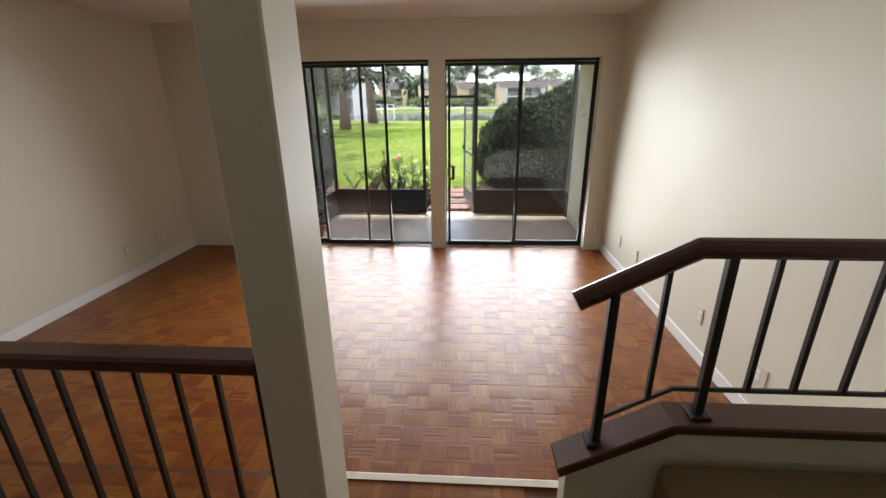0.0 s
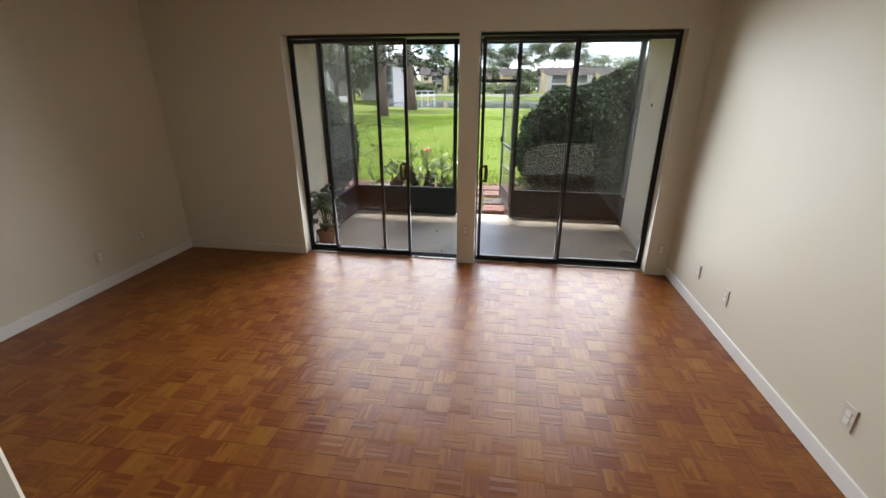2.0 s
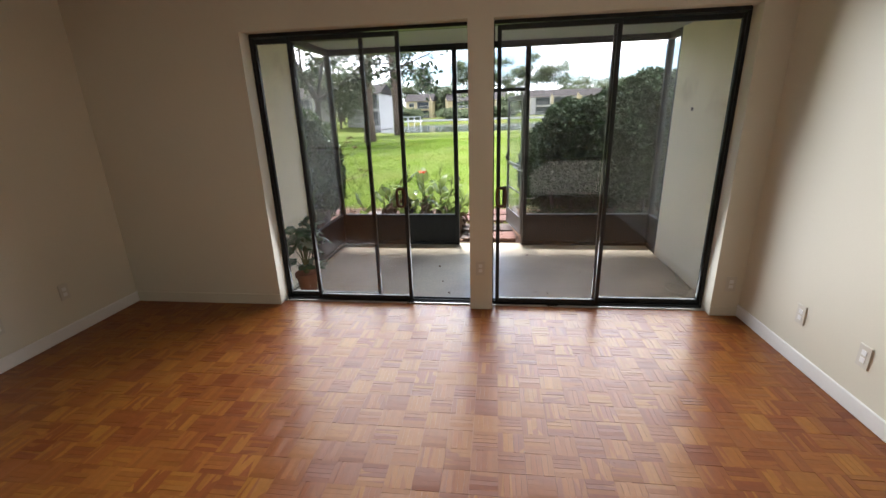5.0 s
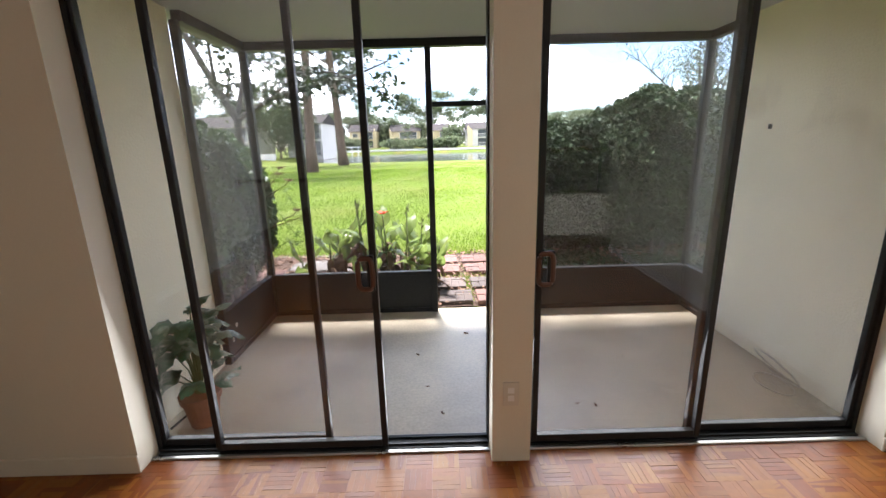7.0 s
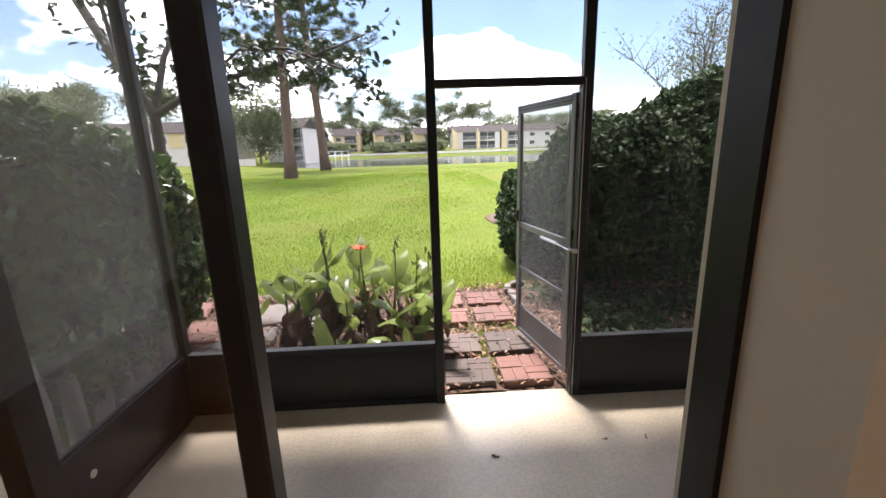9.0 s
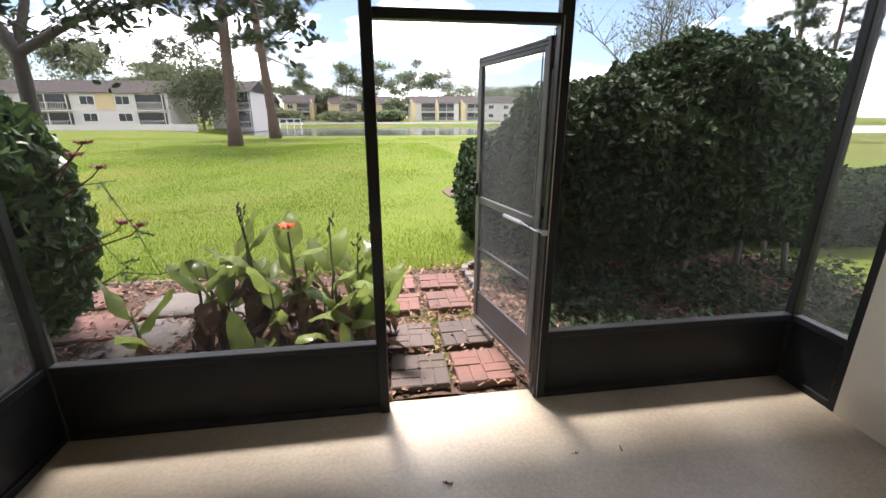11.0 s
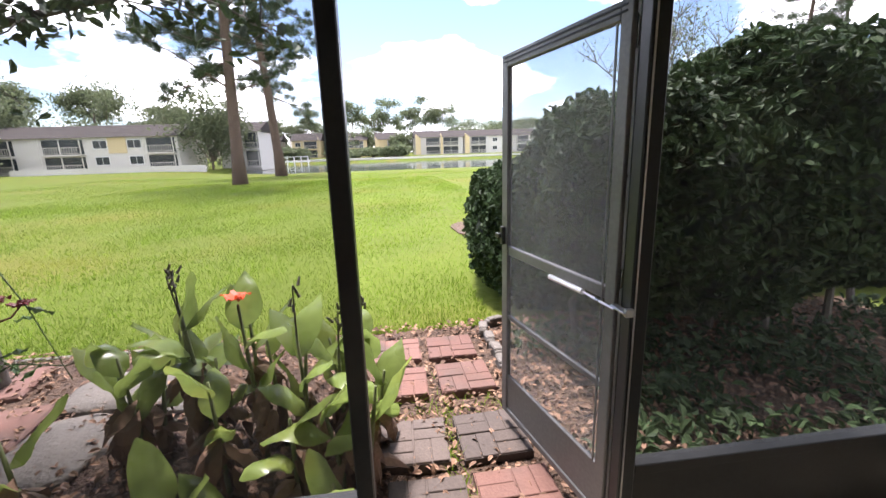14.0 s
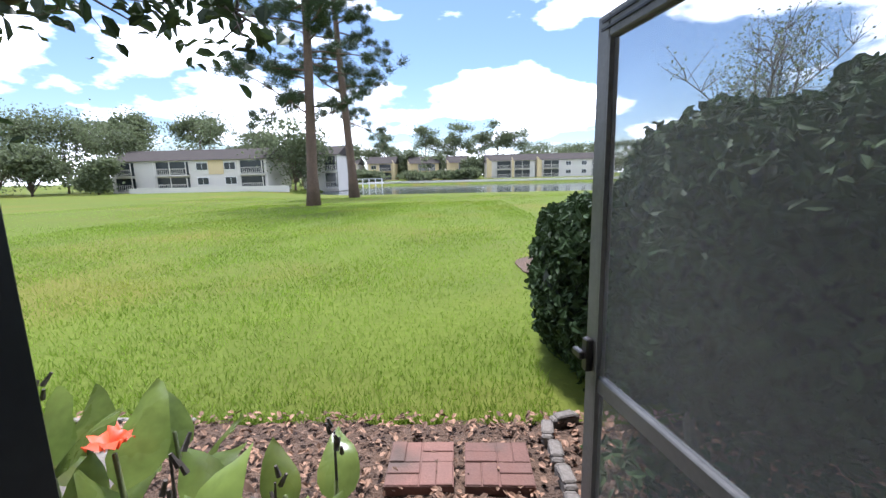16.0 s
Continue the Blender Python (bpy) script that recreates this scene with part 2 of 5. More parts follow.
M_STONE = material("grey_stone", (0.155, 0.135, 0.115), 0.9, spread=0.3, scale=5, fine=50, bump=0.8, height=0.01)
M_LAWN = material("lawn", (0.088, 0.115, 0.017), 0.9, spec=0.08, spread=0.22, scale=0.35, fine=14, bump=0.6, height=0.03, stain=(0.125, 0.112, 0.024), stain_at=(0.50, 0.72))
M_BLADE = material("grass_blade", (0.178, 0.268, 0.025), 0.7, spec=0.2, spread=0.2, scale=0.5, fine=5, bump=0, island=0.3, transmit=0.4, stain=(0.27, 0.27, 0.04), stain_at=(0.55, 0.75))
M_LEAF = material("hedge_leaf", (0.036, 0.060, 0.022), 0.6, spec=0.14, spread=0.2, scale=2, fine=9, bump=0, island=0.4, transmit=0.12)
# near-black: the shade deep between leaves, put into the core's colour
M_CORE = material("hedge_inner_shade", (0.008, 0.014, 0.006), 0.95, spread=0.3, bump=0.3)
M_LEAFB = material("broad_leaf", (0.26, 0.345, 0.085), 0.27, spread=0.25, scale=4, fine=30, bump=0.1, island=0.35, random_value=0.25, transmit=0.45, stain=(0.33, 0.34, 0.07), stain_at=(0.58, 0.78))
M_SHRUB = material("shrub_leaf", (0.075, 0.135, 0.036), 0.4, spread=0.2, scale=4, fine=30, bump=0.1, island=0.4, transmit=0.25)
M_LEAFD = material("dried_leaf", (0.23, 0.135, 0.085), 0.85, spread=0.3, bump=0.3, island=0.55)
M_STALK = material("plant_stalk", (0.11, 0.13, 0.04), 0.6, spread=0.25, bump=0.1)
M_BARK = material("pine_bark", (0.105, 0.07, 0.052), 0.95, spread=0.35, scale=3, fine=16, bump=1.0, height=0.06)
M_TWIG = material("grey_bark", (0.10, 0.085, 0.07), 0.9, spread=0.25, scale=6, fine=40, bump=0.6, height=0.01)
M_NEEDLE = material("pine_needle", (0.035, 0.06, 0.02), 0.6, spread=0.25, scale=1, bump=0, island=0.35, transmit=0.15)
# base colour lightened, with the haze of distance put into it
M_FARLEAF = material("hazed_far_leaf", (0.125, 0.15, 0.075), 0.7, spread=0.3, scale=0.4, fine=3, bump=0, island=0.35, transmit=0.4)
M_WATER = material("pond_water", (0.03, 0.04, 0.04), 0.06, spread=0.2, scale=0.3, fine=2.5, bump=0.12, height=0.05)
M_HWALL = material("pale_house_wall", (0.56, 0.53, 0.48), 0.8, spread=0.06, scale=0.6, fine=8, bump=0.1)
M_HYEL = material("yellow_house_wall", (0.55, 0.44, 0.25), 0.8, spread=0.06, scale=0.6, fine=8, bump=0.1)
M_ROOF = material("grey_shingle", (0.055, 0.048, 0.044), 0.9, spec=0.08, spread=0.25, scale=1, fine=12, bump=0.3)
M_PANEVOID = material("dark_pane_void", (0.03, 0.035, 0.04), 0.12, spread=0.2, bump=0)
M_FRAMEW = material("white_frame", (0.75, 0.75, 0.73), 0.5, spread=0.04, bump=0)
M_FLOWER = material("orange_petal", (0.75, 0.09, 0.02), 0.5, spread=0.2, bump=0, island=0.2, transmit=0.3)
M_PETALR = material("dusky_red_petal", (0.16, 0.025, 0.03), 0.5, spread=0.2, bump=0, transmit=0.3)
M_POT = material("terracotta_pot", (0.30, 0.12, 0.06), 0.7, spread=0.15, bump=0.15)
M_VARIEG = material("variegated_leaf", (0.085, 0.18, 0.09), 0.35, spread=0.25, scale=14, fine=60, bump=0.05, island=0.3, stain=(0.36, 0.44, 0.32), stain_at=(0.48, 0.56), transmit=0.15)
M_CABLE = material("dark_cable", (0.02, 0.02, 0.02), 0.5, bump=0)
M_PALECABLE = material("pale_cable", (0.62, 0.56, 0.45), 0.5, bump=0)
M_TIMBER = material("pale_weathered_wood", (0.22, 0.195, 0.165), 0.9, spread=0.3, scale=4, fine=40, bump=0.6, height=0.006)

# ---- the house: living room, landing, porch ----
XL, XR, YN, YS, H = -3.255, 1.618, 4.86, -5.0, 2.44
LAND, EDGE = 0.18, 1.455


def structure(name, bm, mat_, label, category):
    return tagged(mesh_ob(name, bm, mat_), label, category, kind="structure")


structure("wall_north", boxes((XL - 0.15, -1.93, YN, 5.06, -0.1, H), (-0.345, -0.175, YN, 5.06, -0.1, H), (1.425, XR + 0.15, YN, 5.06, -0.1, H),
                              (-1.93, -0.345, YN, 5.06, 2.06, H), (-0.175, 1.425, YN, 5.06, 2.06, H),
                              (-1.93, -0.345, YN + 0.07, 5.06, -0.1, 0.0), (-0.175, 1.425, YN + 0.07, 5.06, -0.1, 0.0)),
          M_WALL, "cream painted wall with two glazed door openings", "wall")
structure("wall_west", boxes((XL - 0.15, XL, YS, YN, -0.1, H)), M_WALL, "plain cream painted side wall of living room", "wall")
structure("wall_east", boxes((XR, XR + 0.15, YS, YN, -0.1, H)), M_WALL, "plain cream painted wall with low outlets", "wall")
structure("wall_south", boxes((XL - 0.15, XR + 0.15, YS - 0.15, YS, -0.1, H)), M_WALL, "plain cream wall closing the hall", "wall")
structure("ceiling", boxes((XL - 0.15, XR + 0.15, YS - 0.15, 5.06, H, H + 0.15)), M_CEIL, "white textured flat ceiling of living room", "ceiling")
floor = structure("floor", boxes((XL, XR, EDGE - 0.05, YN, -0.1, -0.008)), M_SUB, "glossy reddish oak block parquet floor", "floor")
landing = structure("landing_floor", boxes((XL, XR, YS, EDGE, -0.1, LAND - 0.008)), M_SUB, "raised parquet landing one step above the room", "floor")
for n_, b_ in (("baseboard_1", (XL, XL + 0.013, EDGE, YN, 0, 0.09)), ("baseboard_2", (XR - 0.013, XR, EDGE, YN, 0, 0.09)), ("baseboard_3", (XL + 0.013, -1.925, YN - 0.013, YN, 0, 0.09)), ("baseboard_4", (1.42, XR - 0.013, YN - 0.013, YN, 0, 0.07))):
    structure(n_, boxes(b_, bevel=0.004), M_TRIM if n_[-1] in "12" else M_WALL, "painted wooden baseboard along the wall", "baseboard")

# column and rails at the landing
structure("column", boxes((-0.477, -0.33, 1.05, 1.245, LAND, H), bevel=0.006), M_WALL, "square cream painted post beside the landing", "column")
bm = bmesh.new()
strip(bm, [(0, EDGE - 0.028, LAND), (0, EDGE + 0.004, LAND), (0, EDGE + 0.012, LAND - 0.006), (0, EDGE + 0.012, LAND - 0.022), (0, EDGE + 0.004, LAND - 0.022), (0, EDGE + 0.004, LAND - 0.004)], (-0.45, 0, 0.006), (0.48, 0, 0.006))
tagged(mesh_ob("stair_nosing", bm, M_NOSE), "cream metal edge strip on the landing step", "edge strip")

rail = thing("landing_railing", (-1.8, 1.08, LAND), "dark wooden railing with thin black iron balusters beside the column", "railing")
part("handrail", boxes((XL, -0.477, 1.045, 1.125, 0.955, 1.005), bevel=0.01), M_DARKWOOD, rail, "dark stained wooden handrail")
part("bottom_bar", boxes((XL, -0.477, 1.073, 1.097, 0.26, 0.272)), M_IRON, rail)
x_ = -0.495
while x_ > XL + 0.05:
    part("baluster", boxes((x_ - 0.007, x_ + 0.007, 1.078, 1.092, LAND, 0.955)), M_IRON, rail)
    x_ -= 0.119

# half wall with its cap, stair and rail
Y0, Y1 = 1.155, 1.245
bm = bmesh.new()
strip(bm, [(0.40, 0, LAND), (XR, 0, LAND), (XR, 0, 0.725), (0.70, 0, 0.725), (0.40, 0, 0.555)], (0, Y0 + 0.012, 0), (0, Y1 - 0.012, 0))
half = structure("half_wall", bm, M_WALL, "low cream wall beside the carpeted steps", "half wall")
bm = bmesh.new()
strip(bm, [(0.375, 0, 0.543), (0.70, 0, 0.727), (XR - 0.002, 0, 0.727), (XR - 0.002, 0, 0.76), (0.69, 0, 0.76), (0.365, 0, 0.576)], (0, Y0 - 0.012, 0), (0, Y1 + 0.012, 0))
bmesh.ops.bevel(bm, geom=bm.edges[:], offset=0.005, segments=1, affect='EDGES')
part("wall_cap", bm, M_DARKWOOD, half, "dark stained wooden cap")
rail = thing("stair_railing", (0.9, 1.2, 0.76), "brown wooden handrail on black iron posts, sloping down then level", "railing")
bm = bmesh.new()
prof = [(math.cos(a) * 0.026, math.sin(a) * 0.030) for a in [k * math.tau / 12 for k in range(12)]]
rings = []
for px, pz, tilt in ((0.385, 1.125, 0.49), (0.69, 1.285, 0.25), (XR, 1.285, 0)):
    rings.append([bm.verts.new((px - math.sin(tilt) * b_, 1.2 + a_, pz + math.cos(tilt) * b_)) for a_, b_ in prof])
for lo, hi in zip(rings, rings[1:]):
    for k in range(12):
        bm.faces.new((lo[k], lo[(k + 1) % 12], hi[(k + 1) % 12], hi[k]))
bm.faces.new(rings[0]), bm.faces.new(rings[-1])
bmesh.ops.recalc_face_normals(bm, faces=bm.faces[:])
part("handrail", bm, M_DARKWOOD, rail, "brown wooden handrail with cut end")


def cap_z(x):
    return 0.76 if x > 0.69 else 0.576 + (x - 0.365) * 0.566


def rail_z(x):
    return 1.262 if x > 0.69 else 1.105 + (x - 0.385) * 0.52


for x_ in (0.487, 0.775, 1.52):
    post = part("post", boxes((x_ - 0.013, x_ + 0.013, 1.187, 1.213, cap_z(x_) - 0.004, rail_z(x_)), bevel=0.003), M_IRON, rail)
    part("foot_plate", boxes((x_ - 0.03, x_ + 0.03, 1.17, 1.23, cap_z(x_) - (0.012 if x_ < 0.69 else 0), cap_z(x_) + 0.01), bevel=0.003), M_IRON, post)
for x_ in (0.622, 0.897, 1.026, 1.16, 1.29, 1.40):
    part("baluster", boxes((x_ - 0.007, x_ + 0.007, 1.193, 1.207, cap_z(x_) + 0.085, rail_z(x_))), M_IRON, rail)
bm = bmesh.new()
tube(bm, [(0.488, 1.2, cap_z(0.488) + 0.085), (0.69, 1.2, 0.848), (XR, 1.2, 0.848)], 0.008, 6)
part("lower_bar", bm, M_IRON, rail)
steps = thing("carpeted_steps", (1.1, 0.6, LAND), "tan carpeted stair steps with rounded noses beside the half wall", "stairs")
part("step", boxes((0.44, XR - 0.002, 0.1, Y0 + 0.01, LAND, 0.40), bevel=0.03), M_CARPET, steps)
part("step", boxes((0.66, XR - 0.004, 0.1, Y0 + 0.01, 0.30, 0.625), bevel=0.03), M_CARPET, steps)


# wall outlets
def outlet(place, face, wide, high, slots, label):
    ob = thing("wall_outlet", place, label, "outlet", "low wall outlets")
    x, y, z = place
    t = 0.007
    if face == "x-":
        b1 = (x - t, x, y - wide / 2, y + wide / 2, z - high / 2, z + high / 2)
    elif face == "x+":
        b1 = (x, x + t, y - wide / 2, y + wide / 2, z - high / 2, z + high / 2)
    else:
        b1 = (x - wide / 2, x + wide / 2, y - t, y, z - high / 2, z + high / 2)
    part("cover_plate", boxes(b1, bevel=0.002), M_PLATE, ob)
    for k in range(slots):
        c = z + (k - (slots - 1) / 2) * 0.038
        if face == "y-":
            b2 = (x - 0.014, x + 0.014, y - t - 0.002, y - t, c - 0.013, c + 0.013)
        else:
            s = -1 if face == "x-" else 1
            xs = sorted((x + s * t, x + s * (t + 0.002)))
            b2 = (*xs, y - 0.014, y + 0.014, c - 0.013, c + 0.013)
        part("socket", boxes(b2), M_TRIM, ob)


for y_ in (4.266, 3.821, 2.693):
    outlet((XR, y_, 0.306), "x-", 0.07, 0.115, 2, "cream outlet plate low on the side wall")
outlet((XR, 2.085, 0.284), "x-", 0.115, 0.115, 2, "wide white double outlet plate low on the wall")
outlet((XL, 3.83, 0.29), "x+", 0.07, 0.115, 2, "cream outlet plate low on the wall")
outlet((XL, 4.28, 0.335), "x+", 0.07, 0.115, 2, "small cream outlet plate near the corner")
outlet((1.535, YN, 0.25), "y-", 0.07, 0.115, 2, "cream outlet plate beside the glazed door")
outlet((-0.265, YN, 0.345), "y-", 0.07, 0.115, 2, "cream outlet plate on the pillar between doors")


# sliding glass doors
def slider(name, x0, x1, panels, handle_x, handle_panel, label):
    ob = thing(name, ((x0 + x1) / 2, 4.99, 0.0), label, "sliding door", kind="structure")
    part("track_frame", boxes((x0, x0 + 0.020, 4.984, 5.04, 0, 2.06), (x1 - 0.020, x1, 4.984, 5.04, 0, 2.06), (x0 + 0.020, x1 - 0.020, 4.955, 5.04, 2.036, 2.06)), M_BRONZE, ob)
    part("sill", boxes((x0 + 0.020, x1 - 0.020, 4.948, 5.04, 0.0, 0.014), (x0 + 0.020, x1 - 0.020, 4.965, 4.971, 0.014, 0.024), (x0 + 0.020, x1 - 0.020, 5.010, 5.016, 0.014, 0.024)), M_BRONZE, ob)
    for k, (a, b, y) in enumerate(panels):
        w = 0.028
        leaf = part("door_panel", boxes((a, a + w, y - 0.016, y + 0.016, 0.022, 2.03), (b - w, b, y - 0.016, y + 0.016, 0.022, 2.03), (a + w, b - w, y - 0.016, y + 0.016, 0.022, 0.058), (a + w, b - w, y - 0.016, y + 0.016, 1.998, 2.03), bevel=0.003), M_BRONZE, ob)
        g = part("pane", boxes((a + w - 0.004, b - w + 0.004, y - 0.0025, y + 0.0025, 0.054, 2.002)), M_GLASS, leaf)
        g.visible_shadow = False
        if k == handle_panel:
            bm = bmesh.new()
            loop = []
            for i in range(20):
                a_ = i * math.tau / 20
                cx, cz = math.cos(a_), math.sin(a_)
                loop.append((handle_x + 0.031 * math.copysign(abs(cx) ** 0.5, cx) - 0.008, y - 0.034, 0.88 + 0.068 * math.copysign(abs(cz) ** 0.5, cz)))
            tube(bm, loop + loop[:1], 0.0115, 8, cap=False)
            part("handle", bm, M_BROWNPL, leaf, "brown loop handle", smooth=True)
            part("escutcheon", boxes((handle_x + 0.0, handle_x + 0.03, y - 0.036, y - 0.016, 0.80, 0.96), bevel=0.004), M_BRONZE, leaf)
    return ob


slider("door_1", -1.93, -0.333, ((-1.922, -1.10, 5.013), (-1.635, -0.825, 4.968)), -0.862, 1, "bronze framed sliding glass door, half open")
slider("door_2", -0.188, 1.425, ((0.61, 1.417, 5.013), (-0.150, 0.650, 4.968)), -0.105, 1, "bronze framed sliding glass door, closed")
structure("threshold_1", boxes((-1.93, -0.345, 4.925, 4.946, -0.05, 0.010), bevel=0.003), M_SILVER, "worn metal threshold strip under the open glass door", "threshold")
structure("threshold_2", boxes((-0.175, 1.425, 4.925, 4.946, -0.05, 0.010), bevel=0.003), M_SILVER, "worn metal threshold strip under the closed glass door", "threshold")

# porch
PZ = -0.08
structure("porch_floor", boxes((-2.3, 1.8, 5.06, 6.9, -0.35, PZ)), M_CONC, "stained tan concrete porch slab", "floor")
structure("porch_wall_1", boxes((-2.3, -2.1, 5.06, 5.95, -0.35, 2.2)), M_STUCCO, "rough cream stucco side wall of porch", "wall")
structure("porch_wall_2", boxes((1.60, 1.8, 5.06, 6.50, -0.35, 2.2)), M_STUCCO, "rough cream stucco side wall of porch with specks", "wall")
structure("porch_ceiling", boxes((-2.3, 1.8, 5.06, 6.95, 2.2, 2.3)), M_PCEIL, "grey painted porch ceiling", "ceiling")
# the eave past the porch is unseen, added to keep sun off the slab
structure("house_roof", boxes((XL - 0.3, XR + 0.3, YS - 0.4, 7.72, H + 0.16, H + 0.3)), M_ROOF, "flat house roof with unseen eave lengthened to shade the porch", "roof")

enc = thing("screen_enclosure", (-0.2, 6.85, PZ), "black framed insect screen enclosure with kick plates around porch", "screen enclosure")
A, B = 6.82, 6.87
for x0, x1, y0 in ((-2.10, -2.04, A), (-0.642, -0.592, A - 0.01), (0.158, 0.213, A), (1.60, 1.66, A)):
    part("post", boxes((x0, x1, y0, B, PZ, 2.14), bevel=0.004), M_BRONZE, enc)
part("post", boxes((-2.10, -2.05, 5.95, 5.99, PZ, 2.14), bevel=0.004), M_BRONZE, enc)
part("post", boxes((1.60, 1.65, 6.50, 6.54, PZ, 2.14), bevel=0.004), M_BRONZE, enc)
part("beam", boxes((-2.10, 1.66, A - 0.01, B + 0.01, 2.14, 2.2)), M_BRONZE, enc)
part("beam", boxes((-2.10, -2.04, 5.99, A - 0.01, 2.14, 2.2)), M_BRONZE, enc)
part("beam", boxes((1.60, 1.66, 6.54, A - 0.01, 2.14, 2.2)), M_BRONZE, enc)
part("door_jamb", boxes((0.160, 0.212, B, B + 0.03, PZ, 1.72), bevel=0.003), M_BRONZE, enc)
part("silver_trim", boxes((0.157, 0.1605, B + 0.004, B + 0.014, PZ, 1.72), (0.168, 0.172, A - 0.003, A, PZ, 1.72)), M_SILVER, enc, "thin bare aluminium edge")
part("door_header", boxes((-0.593, 0.158, A, B, 1.69, 1.73), bevel=0.003), M_BRONZE, enc)
for x0, x1 in ((-2.04, -0.637), (0.213, 1.60)):
    k_ = part("kick_plate", boxes((x0, x1, 6.835, 6.855, PZ, 0.27)), M_BRONZE, enc)
    part("rail", boxes((x0, x1, A, B, 0.27, 0.305), bevel=0.003), M_BRONZE, k_)
    part("base_rail", boxes((x0, x1, A, B, PZ, PZ + 0.04), bevel=0.003), M_BRONZE, k_)
    part("screen", boxes((x0, x1, 6.848, 6.8495, 0.305, 2.14)), M_SCREEN, enc)
part("screen", boxes((-0.593, 0.158, 6.848, 6.8495, 1.73, 2.14)), M_SCREEN, enc)
for x0, x1, y0 in ((-2.085, -2.065, 5.99), (1.62, 1.64, 6.54)):
    k_ = part("kick_plate", boxes((x0, x1, y0, A, PZ, 0.27)), M_BRONZE, enc)
    part("rail", boxes((x0 - 0.015, x1 + 0.015, y0, A, 0.27, 0.305), bevel=0.003), M_BRONZE, k_)
    part("base_rail", boxes((x0 - 0.015, x1 + 0.015, y0, A, PZ, PZ + 0.04), bevel=0.003), M_BRONZE, k_)
    part("screen", boxes((x0 + 0.009, x0 + 0.0105, y0, A, 0.305, 2.14)), M_SCREEN2, enc)

# screen door leaf, standing open
leaf = thing("screen_door", (0.15, 6.875, PZ), "dark metal framed screen door standing open outwards", "screen door")
LW = 0.72
lm = Matrix.Translation((0.158, 6.888, 0)) @ Matrix.Rotation(radians(90 + 12.2), 4, 'Z')


def leaf_part(name, rows, mat_, parent, label="", bevel=0.0):
    bm = boxes(*rows, bevel=bevel)
    bmesh.ops.transform(bm, matrix=lm, verts=bm.verts[:])
    return part(name, bm, mat_, parent, label)


fr = leaf_part("door_frame", ((0, 0.045, -0.013, 0.013, 0.03, 1.66), (LW - 0.045, LW, -0.013, 0.013, 0.03, 1.655), (0.045, LW - 0.045, -0.013, 0.013, 1.605, 1.655), (0.045, LW - 0.045, -0.013, 0.013, 0.03, 0.06)), M_LEAFFRAME, leaf, bevel=0.003)
leaf_part("groove_strip", ((0.050, 0.056, 0.013, 0.017, 0.24, 1.60), (LW - 0.056, LW - 0.050, 0.013, 0.017, 0.24, 1.60)), M_LEAFFRAME, leaf)
# darker raised strips stand for the shaded grooves of the top rail
leaf_part("groove_strip", ((0.02, LW - 0.02, 0.013, 0.0165, 1.622, 1.627), (0.02, LW - 0.02, 0.013, 0.0165, 1.638, 1.643)), M_BRONZE, leaf)
leaf_part("kick_panel", ((0.045, LW - 0.045, -0.006, 0.006, 0.06, 0.215),), M_LEAFFRAME, leaf)
leaf_part("rail", ((0.045, LW - 0.045, -0.011, 0.011, 0.825, 0.865),), M_LEAFFRAME, leaf, bevel=0.003)
leaf_part("rail", ((0.045, LW - 0.045, -0.008, 0.008, 0.52, 0.54),), M_LEAFFRAME, leaf, bevel=0.002)
leaf_part("rail", ((0.045, LW - 0.045, -0.008, 0.008, 0.215, 0.235),), M_LEAFFRAME, leaf, bevel=0.002)
for z0, z1 in ((0.235, 0.52), (0.54, 0.825), (0.865, 1.605)):
    leaf_part("screen", ((0.045, LW - 0.045, -0.001, 0.001, z0, z1),), M_SCREEN2, leaf)
leaf_part("latch", ((LW - 0.035, LW - 0.01, 0.013, 0.03, 0.87, 0.95), (LW - 0.03, LW + 0.008, 0.03, 0.045, 0.90, 0.92)), M_IRON, leaf, "black latch", bevel=0.003)
bm = bmesh.new()
tube(bm, [(0.125, 0.03, 0.826), (0.31, 0.03, 0.826)], 0.010, 10)
bmesh.ops.transform(bm, matrix=lm, verts=bm.verts[:])
closer = part("door_closer", bm, M_SILVER, leaf, "silver pneumatic closer tube")
bm = bmesh.new()
tube(bm, [(-0.03, 0.04, 0.822), (0.125, 0.03, 0.826)], 0.004, 6)
bmesh.ops.transform(bm, matrix=lm, verts=bm.verts[:])
part("rod", bm, M_SILVER, closer)
part("closer_bracket", boxes((0.135, 0.160, A - 0.016, A - 0.001, 0.812, 0.836), (0.128, 0.150, A - 0.012, B + 0.01, 0.820, 0.828), bevel=0.002), M_SILVER, enc, "small metal bracket")

# ---- outdoors ----
def ground_z(x, y):
    if y < 9:
        return -0.10
    left = min(1, max(0, (-x - 14) / 16))
    fall = 0.00030 * (min(y, 63) - 9) ** 2 * (1 - left * 0.8)
    z = -0.10 - fall
    pond = min(1, max(0, (y - 61) / 3)) * min(1, max(0, (118 - y) / 4)) * min(1, max(0, (x + 24) / 4))
    if y > 118:
        z = -0.2 + 0.5 * min(1, (y - 118) / 10)
    elif y > 63:
        z = z * (1 - (y - 63) / 55) - 0.2 * (y - 63) / 55
    return z - 1.6 * pond


gx = [-900, -500, -300, -200, -140, -100, -80, -64, -52, -44, -36, -30, -26, -24, -22, -20, -17, -14, -12, -10, -8.5, -7, -6, -5, -4, -3, -2.2, -1.4, -0.6, 0.2, 1, 2, 3, 4.5, 6, 8, 11, 15, 20, 27, 36, 50, 70, 100, 150, 240, 400, 900]
